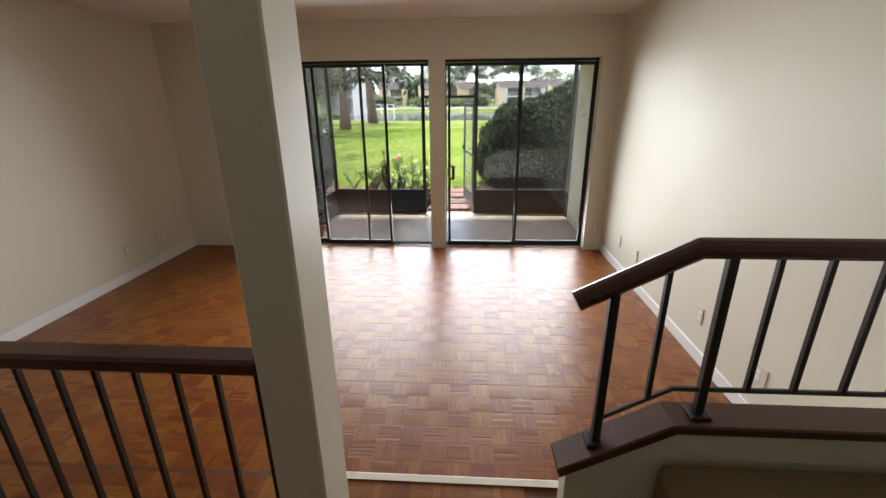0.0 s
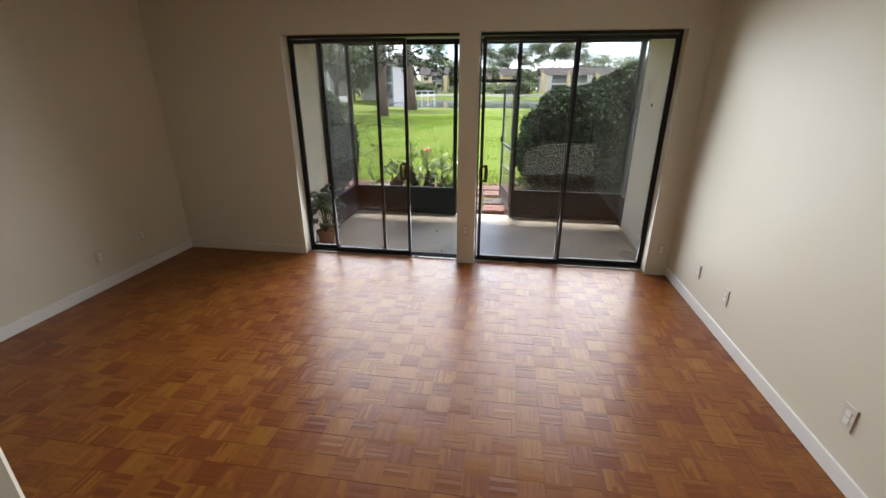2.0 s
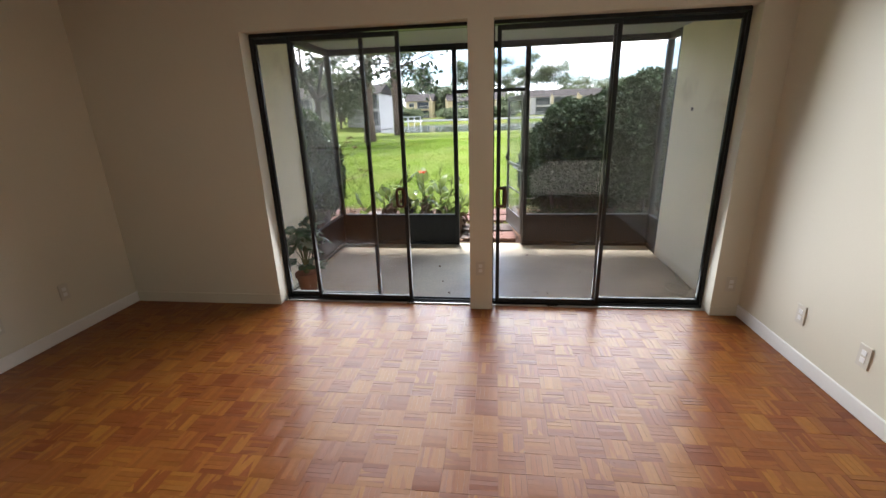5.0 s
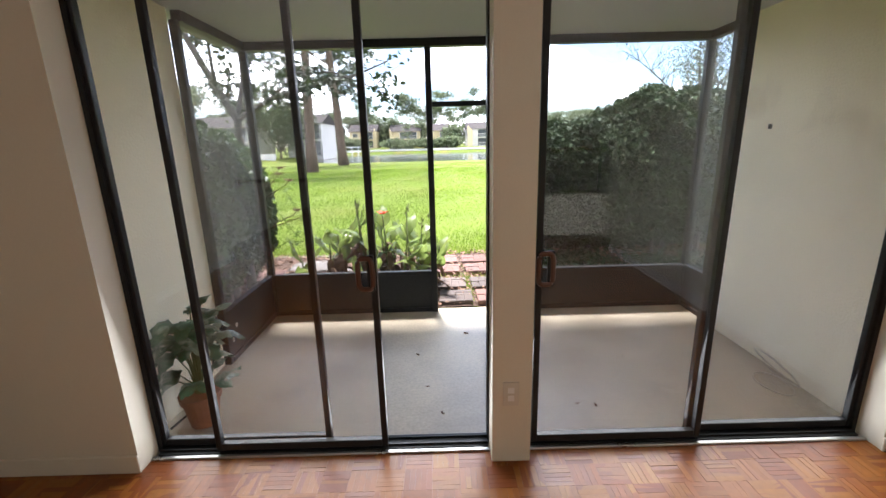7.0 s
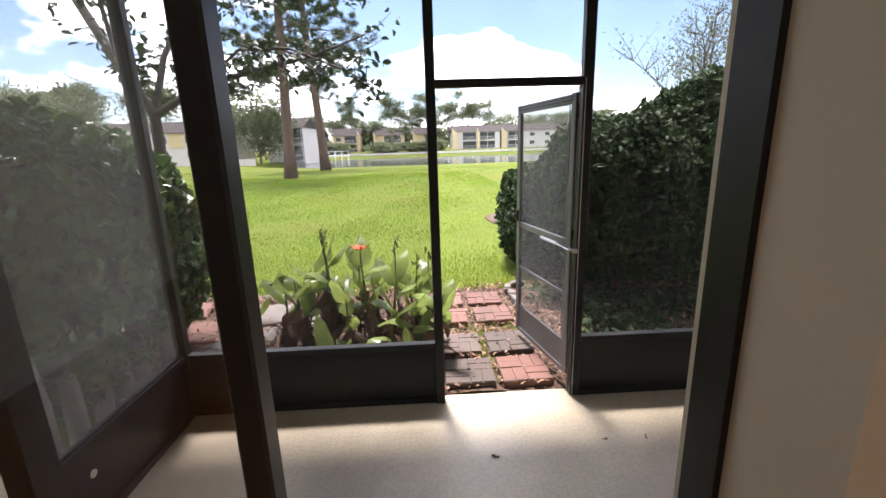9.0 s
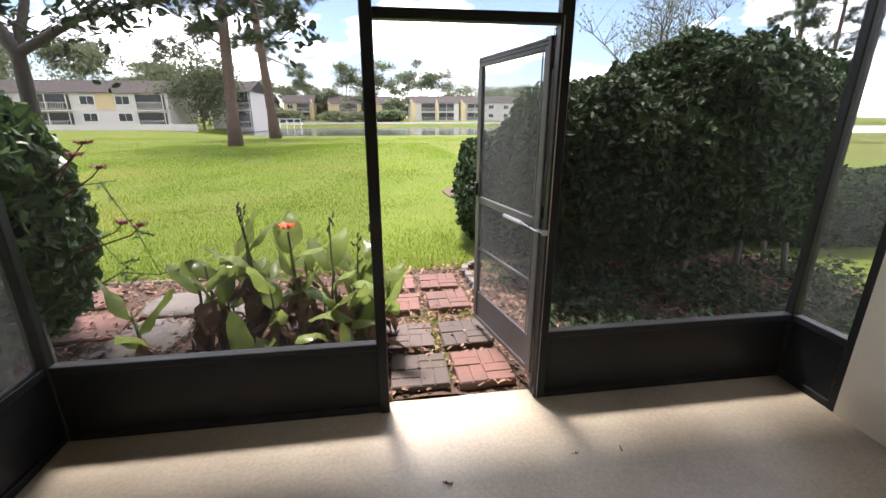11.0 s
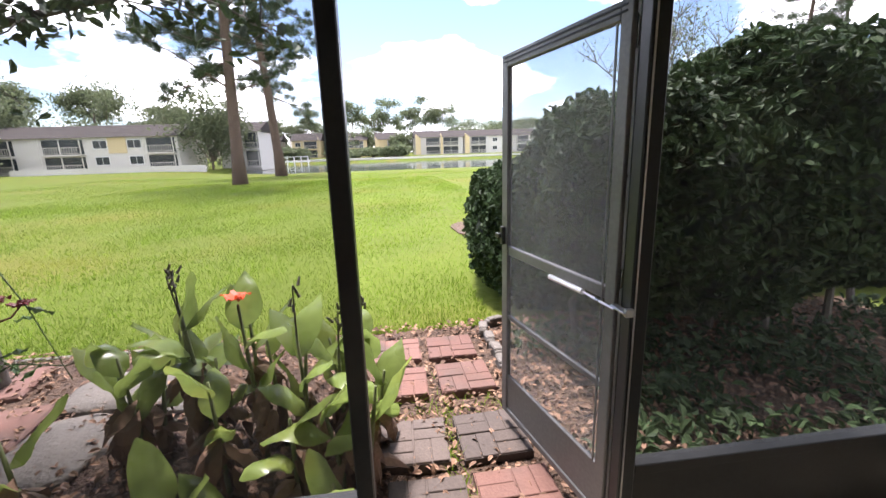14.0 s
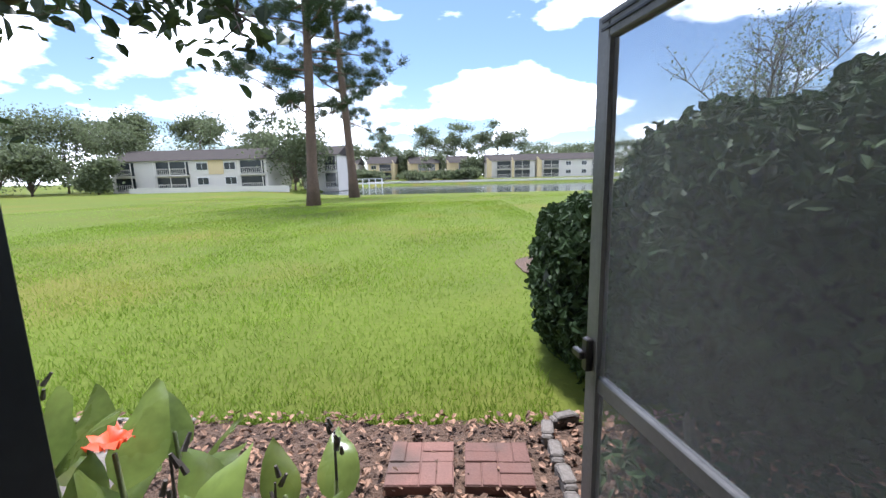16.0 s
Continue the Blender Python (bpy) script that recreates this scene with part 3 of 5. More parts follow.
gy = [-900, -300, -100, -40, -15, 0, 6.9, 8, 9, 10, 11, 12, 13, 14.5, 16, 18, 20, 23, 26, 30, 34, 38, 43, 48, 53, 57, 60, 61, 62, 63, 64, 66, 75, 90, 105, 113, 116, 118, 120, 124, 130, 145, 170, 220, 300, 450, 900]
rng = random.Random(4)
gv = [(x, y, ground_z(x, y) + (rng.uniform(-0.015, 0.015) if 9 < y < 60 else 0) - (0.3 if y < 6.5 else 0)) for y in gy for x in gx]
nx = len(gx)
gf = [(j * nx + i, j * nx + i + 1, (j + 1) * nx + i + 1, (j + 1) * nx + i) for j in range(len(gy) - 1) for i in range(nx - 1)]
tagged(raw("ground", gv, gf, M_LAWN, True), "mown green lawn with dry patches reaching the pond", "lawn", kind="structure")
tagged(raw("water", [(-30, 59, -0.95), (900, 59, -0.95), (900, 121, -0.95), (-30, 121, -0.95)], [(0, 1, 2, 3)], M_WATER), "still grey pond water behind the lawn", "pond", kind="structure")

# mulch bed
bm = bmesh.new()
bmesh.ops.create_grid(bm, x_segments=120, y_segments=50, size=1)
for v in bm.verts:
    v.co = Vector((v.co.x * 3.9 - 0.5, 7.9 + v.co.y * 1.0, 0))
    edge = 8.86 + 0.05 * noise.noise((v.co.x * 2.3, 1, 0))
    v.co.z = -0.075 + 0.022 * noise.noise(v.co * 6) + 0.012 * noise.noise(v.co * 19)
    if v.co.y > edge:
        v.co.z -= 0.08
structure("garden_bed", bm, M_MULCH, "brown leaf mulch bed between porch and lawn", "garden bed")

# grass blades near the bed
rs = np.random.RandomState(3)


def blades(name, count, x0, x1, y0, y1, h0, h1, wide, power, label):
    x = rs.uniform(x0, x1, count)
    y = y0 + (y1 - y0) * rs.uniform(0, 1, count) ** power
    ok = ~((x > 0.3) & (y < 10.3))
    x, y = x[ok], y[ok]
    n = len(x)
    z = np.array([ground_z(a, b) for a, b in zip(x, y)]) - 0.01
    h = rs.uniform(h0, h1, n)
    a = rs.uniform(0, math.tau, n)
    lean, la = rs.uniform(0.1, 0.8, n) * h, rs.uniform(0, math.tau, n)
    w = wide * rs.uniform(0.7, 1.3, n) * (1 + (y - 9) * 0.12)
    v = np.empty((n, 3, 3))
    v[:, 0] = np.stack([x - np.cos(a) * w, y - np.sin(a) * w, z], 1)
    v[:, 1] = np.stack([x + np.cos(a) * w, y + np.sin(a) * w, z], 1)
    v[:, 2] = np.stack([x + np.cos(la) * lean, y + np.sin(la) * lean, z + h], 1)
    f = np.arange(n * 3).reshape(n, 3).tolist()
    return tagged(raw(name, v.reshape(-1, 3), f, M_BLADE), label, "grass", kind="stuff")


blades("grass", 150000, -13, 2.4, 8.84, 33.0, 0.03, 0.07, 0.004, 2.5, "short bright green lawn grass beside the bed")
blades("grass", 80000, -24, 9, 12.0, 46.0, 0.02, 0.04, 0.005, 1.5, "mown green grass of the open lawn")


# leaves
def leaf_cloud(centres, normals, size, rnd, spread=0.9, fold=0.25):
    """Two-triangle folded leaves at points, tilted round their normals."""
    n = len(centres)
    d = normals + rnd.normal(0, spread, (n, 3))
    d /= np.linalg.norm(d, axis=1)[:, None]
    t = np.cross(d, rnd.normal(0, 1, (n, 3)))
    t /= np.linalg.norm(t, axis=1)[:, None]
    s = np.cross(d, t)
    L = size * rnd.uniform(0.6, 1.3, n)[:, None]
    W = L * rnd.uniform(0.24, 0.34, n)[:, None]
    v = np.empty((n, 6, 3))
    v[:, 0] = centres - t * L * 0.5
    v[:, 1] = centres - t * L * 0.2 + s * W * 0.9 + d * W * fold
    v[:, 2] = centres + t * L * 0.2 + s * W * 0.8 + d * W * fold
    v[:, 3] = centres + t * L * 0.5 - d * L * 0.12
    v[:, 4] = centres + t * L * 0.2 - s * W * 0.8 + d * W * fold
    v[:, 5] = centres - t * L * 0.2 - s * W * 0.9 + d * W * fold
    f = np.arange(n * 6).reshape(n, 6)
    f = np.concatenate([f[:, [0, 1, 2, 3]], f[:, [0, 3, 4, 5]]])
    return v.reshape(-1, 3), f.tolist()


def blob(lump, seed, bm=None, shrink=1.0, rings=18, segs=28, rough=0.16):
    """A lumpy closed shape: centre, radii and squareness."""
    (cx, cy, cz), (rx, ry, rz), sq = lump
    bm = bm or bmesh.new()
    made = bmesh.ops.create_uvsphere(bm, u_segments=segs, v_segments=rings, radius=1)
    for v in made["verts"]:
        d = v.co.normalized()
        p = Vector([math.copysign(abs(c) ** sq, c) for c in d])
        k = shrink * (1 + rough * noise.noise(p * 2.3 + Vector((seed, 0, 0))) + rough * 0.5 * noise.noise(p * 6 + Vector((seed, 3, 0))))
        v.co = Vector((cx + p.x * rx * k, cy + p.y * ry * k, cz + p.z * rz * k))
    return bm


def shell_points(lump, seed, count, rnd, rough=0.16, depth=0.12):
    (cx, cy, cz), (rx, ry, rz), sq = lump
    d = rnd.normal(0, 1, (count, 3))
    d /= np.linalg.norm(d, axis=1)[:, None]
    p = np.sign(d) * np.abs(d) ** sq
    k = np.array([1 + rough * noise.noise(Vector(q) * 2.3 + Vector((seed, 0, 0))) + rough * 0.5 * noise.noise(Vector(q) * 6 + Vector((seed, 3, 0))) for q in p])
    k *= 1 - depth * rnd.uniform(0, 1, count) ** 2 + 0.05 * rnd.uniform(0, 1, count)
    r = np.array([rx, ry, rz])
    c = np.array([cx, cy, cz]) + p * r * k[:, None]
    nn = d / r
    return c, nn / np.linalg.norm(nn, axis=1)[:, None]


def bush(name, lumps, leaf, counts, mat_, label, category, seed, core=0.86, stems=()):
    ob = thing(name, (lumps[0][0][0], lumps[0][0][1], ground_z(lumps[0][0][0], lumps[0][0][1])), label, category)
    rnd = np.random.RandomState(seed)
    vs, fs, n0 = [], [], 0
    bm = bmesh.new()
    for k, (lump, count) in enumerate(zip(lumps, counts)):
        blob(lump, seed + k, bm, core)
        c, nn = shell_points(lump, seed + k, count, rnd)
        v, f = leaf_cloud(c, nn, leaf, rnd)
        vs.append(v)
        fs += [tuple(i + n0 for i in t) for t in f]
        n0 += len(v)
    # solid dark core stands for the shade inside the foliage
    part("inner_shade", bm, M_CORE, ob)
    o = raw("leaves", np.concatenate(vs), fs, mat_)
    o.parent, o.matrix_parent_inverse = ob, world_of(ob).inverted()
    for pts, rad in stems:
        bm = bmesh.new()
        tube(bm, pts, rad, 7)
        part("stem", bm, M_TWIG, ob)
    return ob


hr = random.Random(9)
stems = []
for k in range(9):
    x0, y0 = 0.75 + k * 0.32 + hr.uniform(-0.1, 0.1), 8.15 + hr.uniform(-0.1, 0.6)
    stems.append(([(x0, y0, -0.12), (x0 + hr.uniform(-0.08, 0.08), y0 + 0.03, 0.25), (x0 + hr.uniform(-0.2, 0.2), y0 + 0.1, 0.7)], [0.03, 0.024, 0.018]))
bush("hedge", [((2.22, 8.54, 1.09), (0.90, 0.85, 0.84), 0.82), ((1.45, 8.55, 0.90), (1.02, 0.8, 0.74), 0.80), ((2.0, 9.25, 0.22), (1.5, 0.45, 0.42), 0.85), ((0.98, 9.8, 0.52), (0.68, 0.85, 0.66), 0.8)], 0.068, (26000, 20000, 9000, 16000), M_LEAF,
     "tall dense dark green clipped hedge behind the porch screen", "hedge", 21, 0.88, stems)
bush("low_hedge", [((4.55, 9.3, 0.28), (1.15, 0.5, 0.47), 0.8), ((5.95, 9.2, 0.27), (1.15, 0.5, 0.46), 0.8)], 0.06, (9000, 8000), M_LEAF,
     "low dark green clipped hedge in shade beside the lawn", "hedge", 57, 0.88)


# pines
def branch_points(start, direction, length, rnd, bend=0.25, n=6, droop=0.0):
    pts, p, d = [Vector(start)], Vector(start), Vector(direction).normalized()
    for i in range(n):
        d = (d + Vector((rnd.uniform(-bend, bend), rnd.uniform(-bend, bend), rnd.uniform(-bend, bend) - droop))).normalized()
        p = p + d * length / n
        pts.append(p.copy())
    return pts


def pine(place, height, radius, seed, lean, first, label, needles=90, limbs=22):
    ob = thing("pine_tree", place, label, "tree", "tall pines on the lawn")
    rnd = random.Random(seed)
    x, y, z = place
    trunk, rad = [], []
    for i in range(12):
        f = i / 11
        trunk.append((x + lean[0] * f * height + 0.12 * math.sin(f * 5 + seed), y + lean[1] * f * height, z - 0.1 + f * height))
        rad.append(radius * (1.35 if i == 0 else 1.0 - 0.72 * f))
    bm = bmesh.new()
    tube(bm, trunk, rad, 14)
    part("trunk", bm, M_BARK, ob, smooth=True)
    cs = []
    for k in range(limbs):
        f = first + (0.99 - first) * k / limbs
        i = min(10, int(f * 11))
        a, b = Vector(trunk[i]), Vector(trunk[i + 1])
        s = a.lerp(b, f * 11 - i)
        ang = rnd.uniform(0, math.tau)
        ln = height * rnd.uniform(0.13, 0.24) * (1.1 - 0.55 * (f - first) / (1 - first))
        pts = branch_points(s, (math.cos(ang), math.sin(ang), rnd.uniform(-0.15, 0.35)), ln, rnd, 0.22)
        bm = bmesh.new()
        tube(bm, pts, [radius * 0.2 * (1 - 0.85 * j / 6) for j in range(7)], 5, cap=False)
        for j in range(2, 7):
            for _ in range(3):
                q = pts[j] + Vector((rnd.uniform(-1, 1), rnd.uniform(-1, 1), rnd.uniform(-0.2, 0.6))) * ln * 0.16
                tube(bm, [pts[j], q], [radius * 0.05, radius * 0.02], 4, cap=False)
                cs.append(q)
        part("limb", bm, M_BARK, ob)
    r2 = np.random.RandomState(seed)
    c = np.repeat(np.array([tuple(q) for q in cs]), needles, axis=0)
    d = r2.normal(0, 1, c.shape)
    d[:, 2] = np.abs(d[:, 2]) * 0.7
    d /= np.linalg.norm(d, axis=1)[:, None]
    n = len(c)
    base = c + r2.normal(0, 0.13, c.shape)
    L = r2.uniform(0.22, 0.42, n)[:, None]
    side = np.cross(d, r2.normal(0, 1, (n, 3)))
    side /= np.linalg.norm(side, axis=1)[:, None]
    v = np.empty((n, 3, 3))
    v[:, 0], v[:, 1], v[:, 2] = base - side * 0.016, base + side * 0.016, base + d * L
    o = raw("needles", v.reshape(-1, 3), np.arange(n * 3).reshape(n, 3).tolist(), M_NEEDLE)
    o.parent, o.matrix_parent_inverse = ob, world_of(ob).inverted()
    return ob


pine((-8.74, 31.3, -0.28), 21, 0.33, 5, (0.012, 0.0), 0.25, "tall pine with bare reddish trunk on the lawn", 150, 32)
pine((-10.2, 46.3, -0.6), 26, 0.42, 8, (-0.035, 0.0), 0.28, "tall leaning pine with bare trunk near the pond", 150, 32)


# far trees with leafy crowns
def leafy_tree(name, place, height, width, seed, label, mat_=None, bare=0.35, leaf=0.55, count=2600, lumps=7, trunk_r=0.2, group=""):
    ob = thing(name, place, label, "tree", group)
    rnd, r2 = random.Random(seed), np.random.RandomState(seed)
    x, y, z = place
    bm = bmesh.new()
    top = Vector((x + rnd.uniform(-0.5, 0.5), y, z + height * 0.8))
    tube(bm, [(x, y, z - 0.2), (x + rnd.uniform(-0.2, 0.2), y, z + height * bare), top], [trunk_r, trunk_r * 0.75, trunk_r * 0.3], 7)
    vs, fs, n0 = [], [], 0
    for k in range(lumps):
        tall = bare >= 0.2
        cz = z + height * ((0.56 + 0.40 * rnd.random()) if tall else bare + (1 - bare) * (0.12 + 0.76 * rnd.random()))
        c = (x + rnd.uniform(-0.36, 0.36) * width, y + rnd.uniform(-0.3, 0.3) * width, cz)
        s_ = 0.9 if bare > 0.35 else 1.0
        r = (width * rnd.uniform(0.16, 0.28) * s_, width * rnd.uniform(0.16, 0.28) * s_, height * (1 - bare) * rnd.uniform(0.14, 0.26) * s_ * 0.8)
        if tall:   # flat separate clumps with sky between them
            r = (width * rnd.uniform(0.13, 0.24), width * rnd.uniform(0.13, 0.24), height * rnd.uniform(0.045, 0.085))
        low = min(0.78, (cz - z) / height - 0.07) if tall else bare * 0.9
        tube(bm, [(x, y, z + height * low), Vector(c)], [trunk_r * (0.3 if tall else 0.5), trunk_r * 0.12], 5, cap=False)
        cc = np.array(c) + r2.normal(0, 0.62, (count // lumps, 3)) * np.array(r)
        nn = np.tile([0, 0, 1.0], (count // lumps, 1))
        v, f = leaf_cloud(cc, nn, leaf, r2, 1.2)
        vs.append(v)
        fs += [tuple(i + n0 for i in t) for t in f]
        n0 += len(v)
    part("trunk", bm, M_BARK, ob)
    o = raw("crown", np.concatenate(vs), fs, mat_ or M_FARLEAF)
    o.parent, o.matrix_parent_inverse = ob, world_of(ob).inverted()
    return ob


k = 0
for x_, y_, h_, w_, b_ in ((-52, 66, 5, 5, 0.1), (-26.0, 73, 12.5, 10, 0.08), (-58, 78, 12, 13, 0.05), (-66, 76, 14, 14, 0.08), (-74, 72, 13, 14, 0.05), (-82, 72, 15, 15, 0.05), (-92, 74, 15, 16, 0.05), (-104, 76, 16, 17, 0.05), (-60, 64, 7.5, 9, 0.05), (-70, 60, 10, 11, 0.05), (-80, 58, 12, 12, 0.05), (-92, 56, 13, 14, 0.05), (-66, 52, 9, 10, 0.05), (-47, 84, 12, 12, 0.05), (-38, 86, 11, 12, 0.05), (-62, 88, 15, 9, 0.28), (-52, 92, 14, 9, 0.28), (-74, 92, 14, 10, 0.22), (-42, 95, 11, 10, 0.2), (-34, 98, 10, 10, 0.2),
                           (-38, 150, 12, 12, 0.3), (-30, 146, 11, 10, 0.2), (-24, 152, 16, 8, 0.28), (-17, 142, 9, 9, 0.1), (-11, 150, 17, 9, 0.3), (-5, 155, 14, 10, 0.22), (1, 150, 18, 9, 0.3), (7, 156, 15, 9, 0.28), (13, 152, 19, 10, 0.3), (19, 154, 17, 10, 0.28), (27, 160, 12, 14, 0.2), (38, 160, 11, 15, 0.2), (50, 158, 12, 15, 0.2), (62, 158, 12, 16, 0.2), (76, 150, 12, 16, 0.2), (92, 150, 13, 18, 0.2),
                           (-44, 150, 9, 14, 0.05), (-20, 148, 8, 14, 0.05), (-8, 148, 8, 13, 0.05), (4, 150, 8, 13, 0.05), (16, 150, 8, 13, 0.05), (29, 152, 9, 14, 0.05), (44, 152, 9, 16, 0.05), (58, 152, 9, 16, 0.05), (-30, 127, 3, 7, 0.0), (-24, 124, 2.6, 7, 0.0), (-12, 123, 2.6, 8, 0.0), (-4, 124, 2.4, 7, 0.0), (2, 124, 3, 6, 0.0), (-8, 136, 7, 6, 0.1), (3.5, 133, 6, 5, 0.1), (-33, 138, 8, 6, 0.1), (-48, 142, 13, 13, 0.3)):
    k += 1
    leafy_tree("far_tree", (x_, y_, ground_z(x_, y_)), h_, w_, 100 + k, "leafy green tree behind the houses" if y_ > 100 else "leafy green tree beyond the lawn", bare=b_, leaf=(0.5 if b_ >= 0.2 else 0.75) if y_ > 100 else 0.45, count=3000 if y_ > 100 else 5200, lumps=15 if b_ >= 0.2 else 12, group="trees round the pond")


# houses round the pond
def house(name, x0, x1, y, depth, base, eave, ridge, wall, bays, label, gable_front=()):
    """A two-storey row house with its front at y facing the viewer. bays: (kind, from, to) along the front."""
    ob = thing(name, ((x0 + x1) / 2, y, base), label, "house", "houses round the pond")
    part("wall", boxes((x0, x1, y, y + depth, base - 0.6, eave)), wall, ob)
    bm = bmesh.new()
    strip(bm, [(0, y - 0.5, eave), (0, y + depth + 0.5, eave), (0, y + depth / 2, ridge)], (x0 - 0.3, 0, 0), (x1 + 0.3, 0, 0))
    part("roof", bm, M_ROOF, ob, "grey shingle roof")
    mid = base + (eave - base) * 0.5
    for kind, a, b in bays:
        if kind == "w":
            for z0 in (base + 0.85, mid + 0.75):
                w = part("window", boxes((a, b, y - 0.06, y - 0.003, z0, z0 + 1.15)), M_FRAMEW, ob)
                part("pane", boxes((a + 0.07, (a + b) / 2 - 0.03, y - 0.08, y - 0.062, z0 + 0.07, z0 + 1.08)), M_PANEVOID, w)
                part("pane", boxes(((a + b) / 2 + 0.03, b - 0.07, y - 0.08, y - 0.062, z0 + 0.07, z0 + 1.08)), M_PANEVOID, w)
        elif kind == "p":
            for z0, z1 in ((base + 0.1, mid - 0.25), (mid + 0.15, eave - 0.2)):
                # flat dark panel: the shade of a recessed porch put into colour
                p = part("porch", boxes((a, b, y - 0.05, y - 0.003, z0, z1)), M_PANEVOID, ob, "dark panel for the shaded porch recess")
                n = max(1, int((b - a) / 2.2))
                for i in range(n + 1):
                    xx = a + (b - a) * i / n
                    part("porch_post", boxes((xx - 0.05, xx + 0.05, y - 0.75, y - 0.65, z0, z1)), M_HWALL, p)
                part("balustrade", boxes((a, b, y - 0.74, y - 0.70, z0 + 0.85, z0 + 0.92), (a, b, y - 0.74, y - 0.70, z0 + 0.1, z0 + 0.16), *[(a + i * 0.3, a + i * 0.3 + 0.05, y - 0.735, y - 0.705, z0 + 0.16, z0 + 0.85) for i in range(int((b - a) / 0.3))]), M_HWALL, p)
                part("porch_floor", boxes((a - 0.1, b + 0.1, y - 0.8, y - 0.06, z0 - 0.2, z0 - 0.02)), wall, p)
    for a, b in gable_front:
        bm = bmesh.new()
        strip(bm, [(a, 0, base), (b, 0, base), (b, 0, eave - 0.3), (a, 0, eave + 0.9)], (0, y - 1.6, 0), (0, y - 0.85, 0))
        part("wing_wall", bm, M_HYEL, ob, "yellow sloping wing wall")
    return ob


house("house_beyond_lawn", -53, -29, 70, 9, -0.1, 4.45, 6.3, M_HWALL, (("p", -52.5, -49.5), ("p", -46, -41), ("w", -39.8, -38), ("w", -35.5, -33.7), ("p", -33, -29.4)), "long white and yellow two-storey house with porches beyond lawn")
part("upper_panel", boxes((-37.9, -35.6, 69.9, 69.995, 2.3, 4.4)), M_HYEL, bpy.data.objects["house_beyond_lawn"], "pale yellow siding panel")
house("house_by_pond", -26.5, -20.5, 78, 10, -0.3, 5.2, 7.0, M_HWALL, (("p", -22.6, -20.6),), "pale two-storey house end beside the pond")
house("house_across_pond", -37, -30, 133, 9, 0.4, 5.2, 7.4, M_HWALL, (("p", -36, -33.5), ("w", -32.5, -31)), "pale two-storey house across the pond", ((-30.6, -30.2),))
house("house_across_pond", -27, -19, 133, 9, 0.4, 5.2, 7.4, M_HYEL, (("w", -26, -24.5), ("p", -23.5, -20)), "yellow two-storey house across the pond", ((-19.4, -19.0),))
house("house_across_pond", -15, -6, 134, 9, 0.4, 5.0, 7.2, M_HYEL, (("p", -12, -7),), "yellow two-storey house with dark porches across the pond", ((-15, -14.4),))
house("house_across_pond", -3.5, 3.0, 134, 9, 0.4, 5.0, 7.2, M_HYEL, (("p", 0, 2.6),), "yellow two-storey house beside trees across the pond", ((-3.5, -2.6),))
house("house_across_pond", 8, 22, 131, 10, 0.3, 5.2, 7.2, M_HWALL, (("p", 11, 15), ("p", 16, 20.5)), "white house with tall screened porches by the water", ((8, 9.4), (15.2, 15.8)))
house("house_across_pond", 22.5, 45, 132, 10, 0.3, 5.2, 7.2, M_HWALL, (("p", 24.5, 29), ("w", 31, 32.5), ("w", 35.5, 37), ("p", 38.5, 42)), "long pale row house with porches by the water", ((22.5, 23.8),))
structure("seawall", boxes((-24, 60, 117.5, 118.2, -1.6, 0.1)), M_HWALL, "pale concrete bank wall along the far shore", "seawall")
structure("low_wall", boxes((-48, -24.5, 66.5, 66.8, -1.0, 0.45)), M_HWALL, "low pale wall in front of the long house", "wall")
dock = thing("boat_dock", (-22.5, 104, -1.0), "white boat dock at the pond's edge", "dock")
part("deck", boxes((-28, -17.5, 103, 105, -0.2, 0.1)), M_FRAMEW, dock)
part("rail", boxes((-28, -17.5, 102.9, 103.0, 0.9, 1.05)), M_FRAMEW, dock)
for i in range(8):
    part("pile", boxes((-28 + i * 1.47, -27.8 + i * 1.47, 102.95, 103.15, -2.6, 1.0)), M_FRAMEW, dock)

# ---- garden between porch and lawn ----
path = thing("garden_path", (-0.3, 7.75, -0.08), "red and grey brick-patterned paving slabs laid in pairs", "paving", kind="structure")


def paver(x, y, turn, mat_, flip):
    bm = boxes((-0.158, 0.158, -0.158, 0.158, -0.06, -0.006))
    for i in range(2):
        for j in range(2):
            for k in range(2):
                cx, cy = -0.158 + i * 0.158, -0.158 + j * 0.158
                if (i + j + flip) % 2:
                    b = (cx + 0.003, cx + 0.155, cy + 0.003 + k * 0.077, cy + 0.074 + k * 0.077 + 0.002)
                else:
                    b = (cx + 0.003 + k * 0.077, cx + 0.074 + k * 0.077 + 0.002, cy + 0.003, cy + 0.155)
                box(bm, *b, -0.008, 0.0 + 0.002 * ((i + 2 * j + k) % 3), bevel=0.003)
    bmesh.ops.transform(bm, matrix=Matrix.Translation((x, y, -0.03)) @ Matrix.Rotation(radians(turn), 4, 'Z') @ Matrix.Rotation(radians(turn * 0.4), 4, 'X'), verts=bm.verts[:])
    part("paver", bm, mat_, path)


for x_, y_, a_, g_ in ((-0.51, 8.44, 0.5, 0), (-0.14, 8.44, -0.8, 0), (-0.50, 8.03, -1.5, 0), (-0.115, 8.04, 1.6, 0), (-0.455, 7.50, -1.2, 1), (-0.085, 7.50, 1.8, 1), (-0.42, 7.10, -1.0, 1), (-0.06, 7.10, 1.2, 0)):
    paver(x_, y_, a_, M_PAVER2 if g_ else M_PAVER, 1 if x_ < -0.3 else 0)

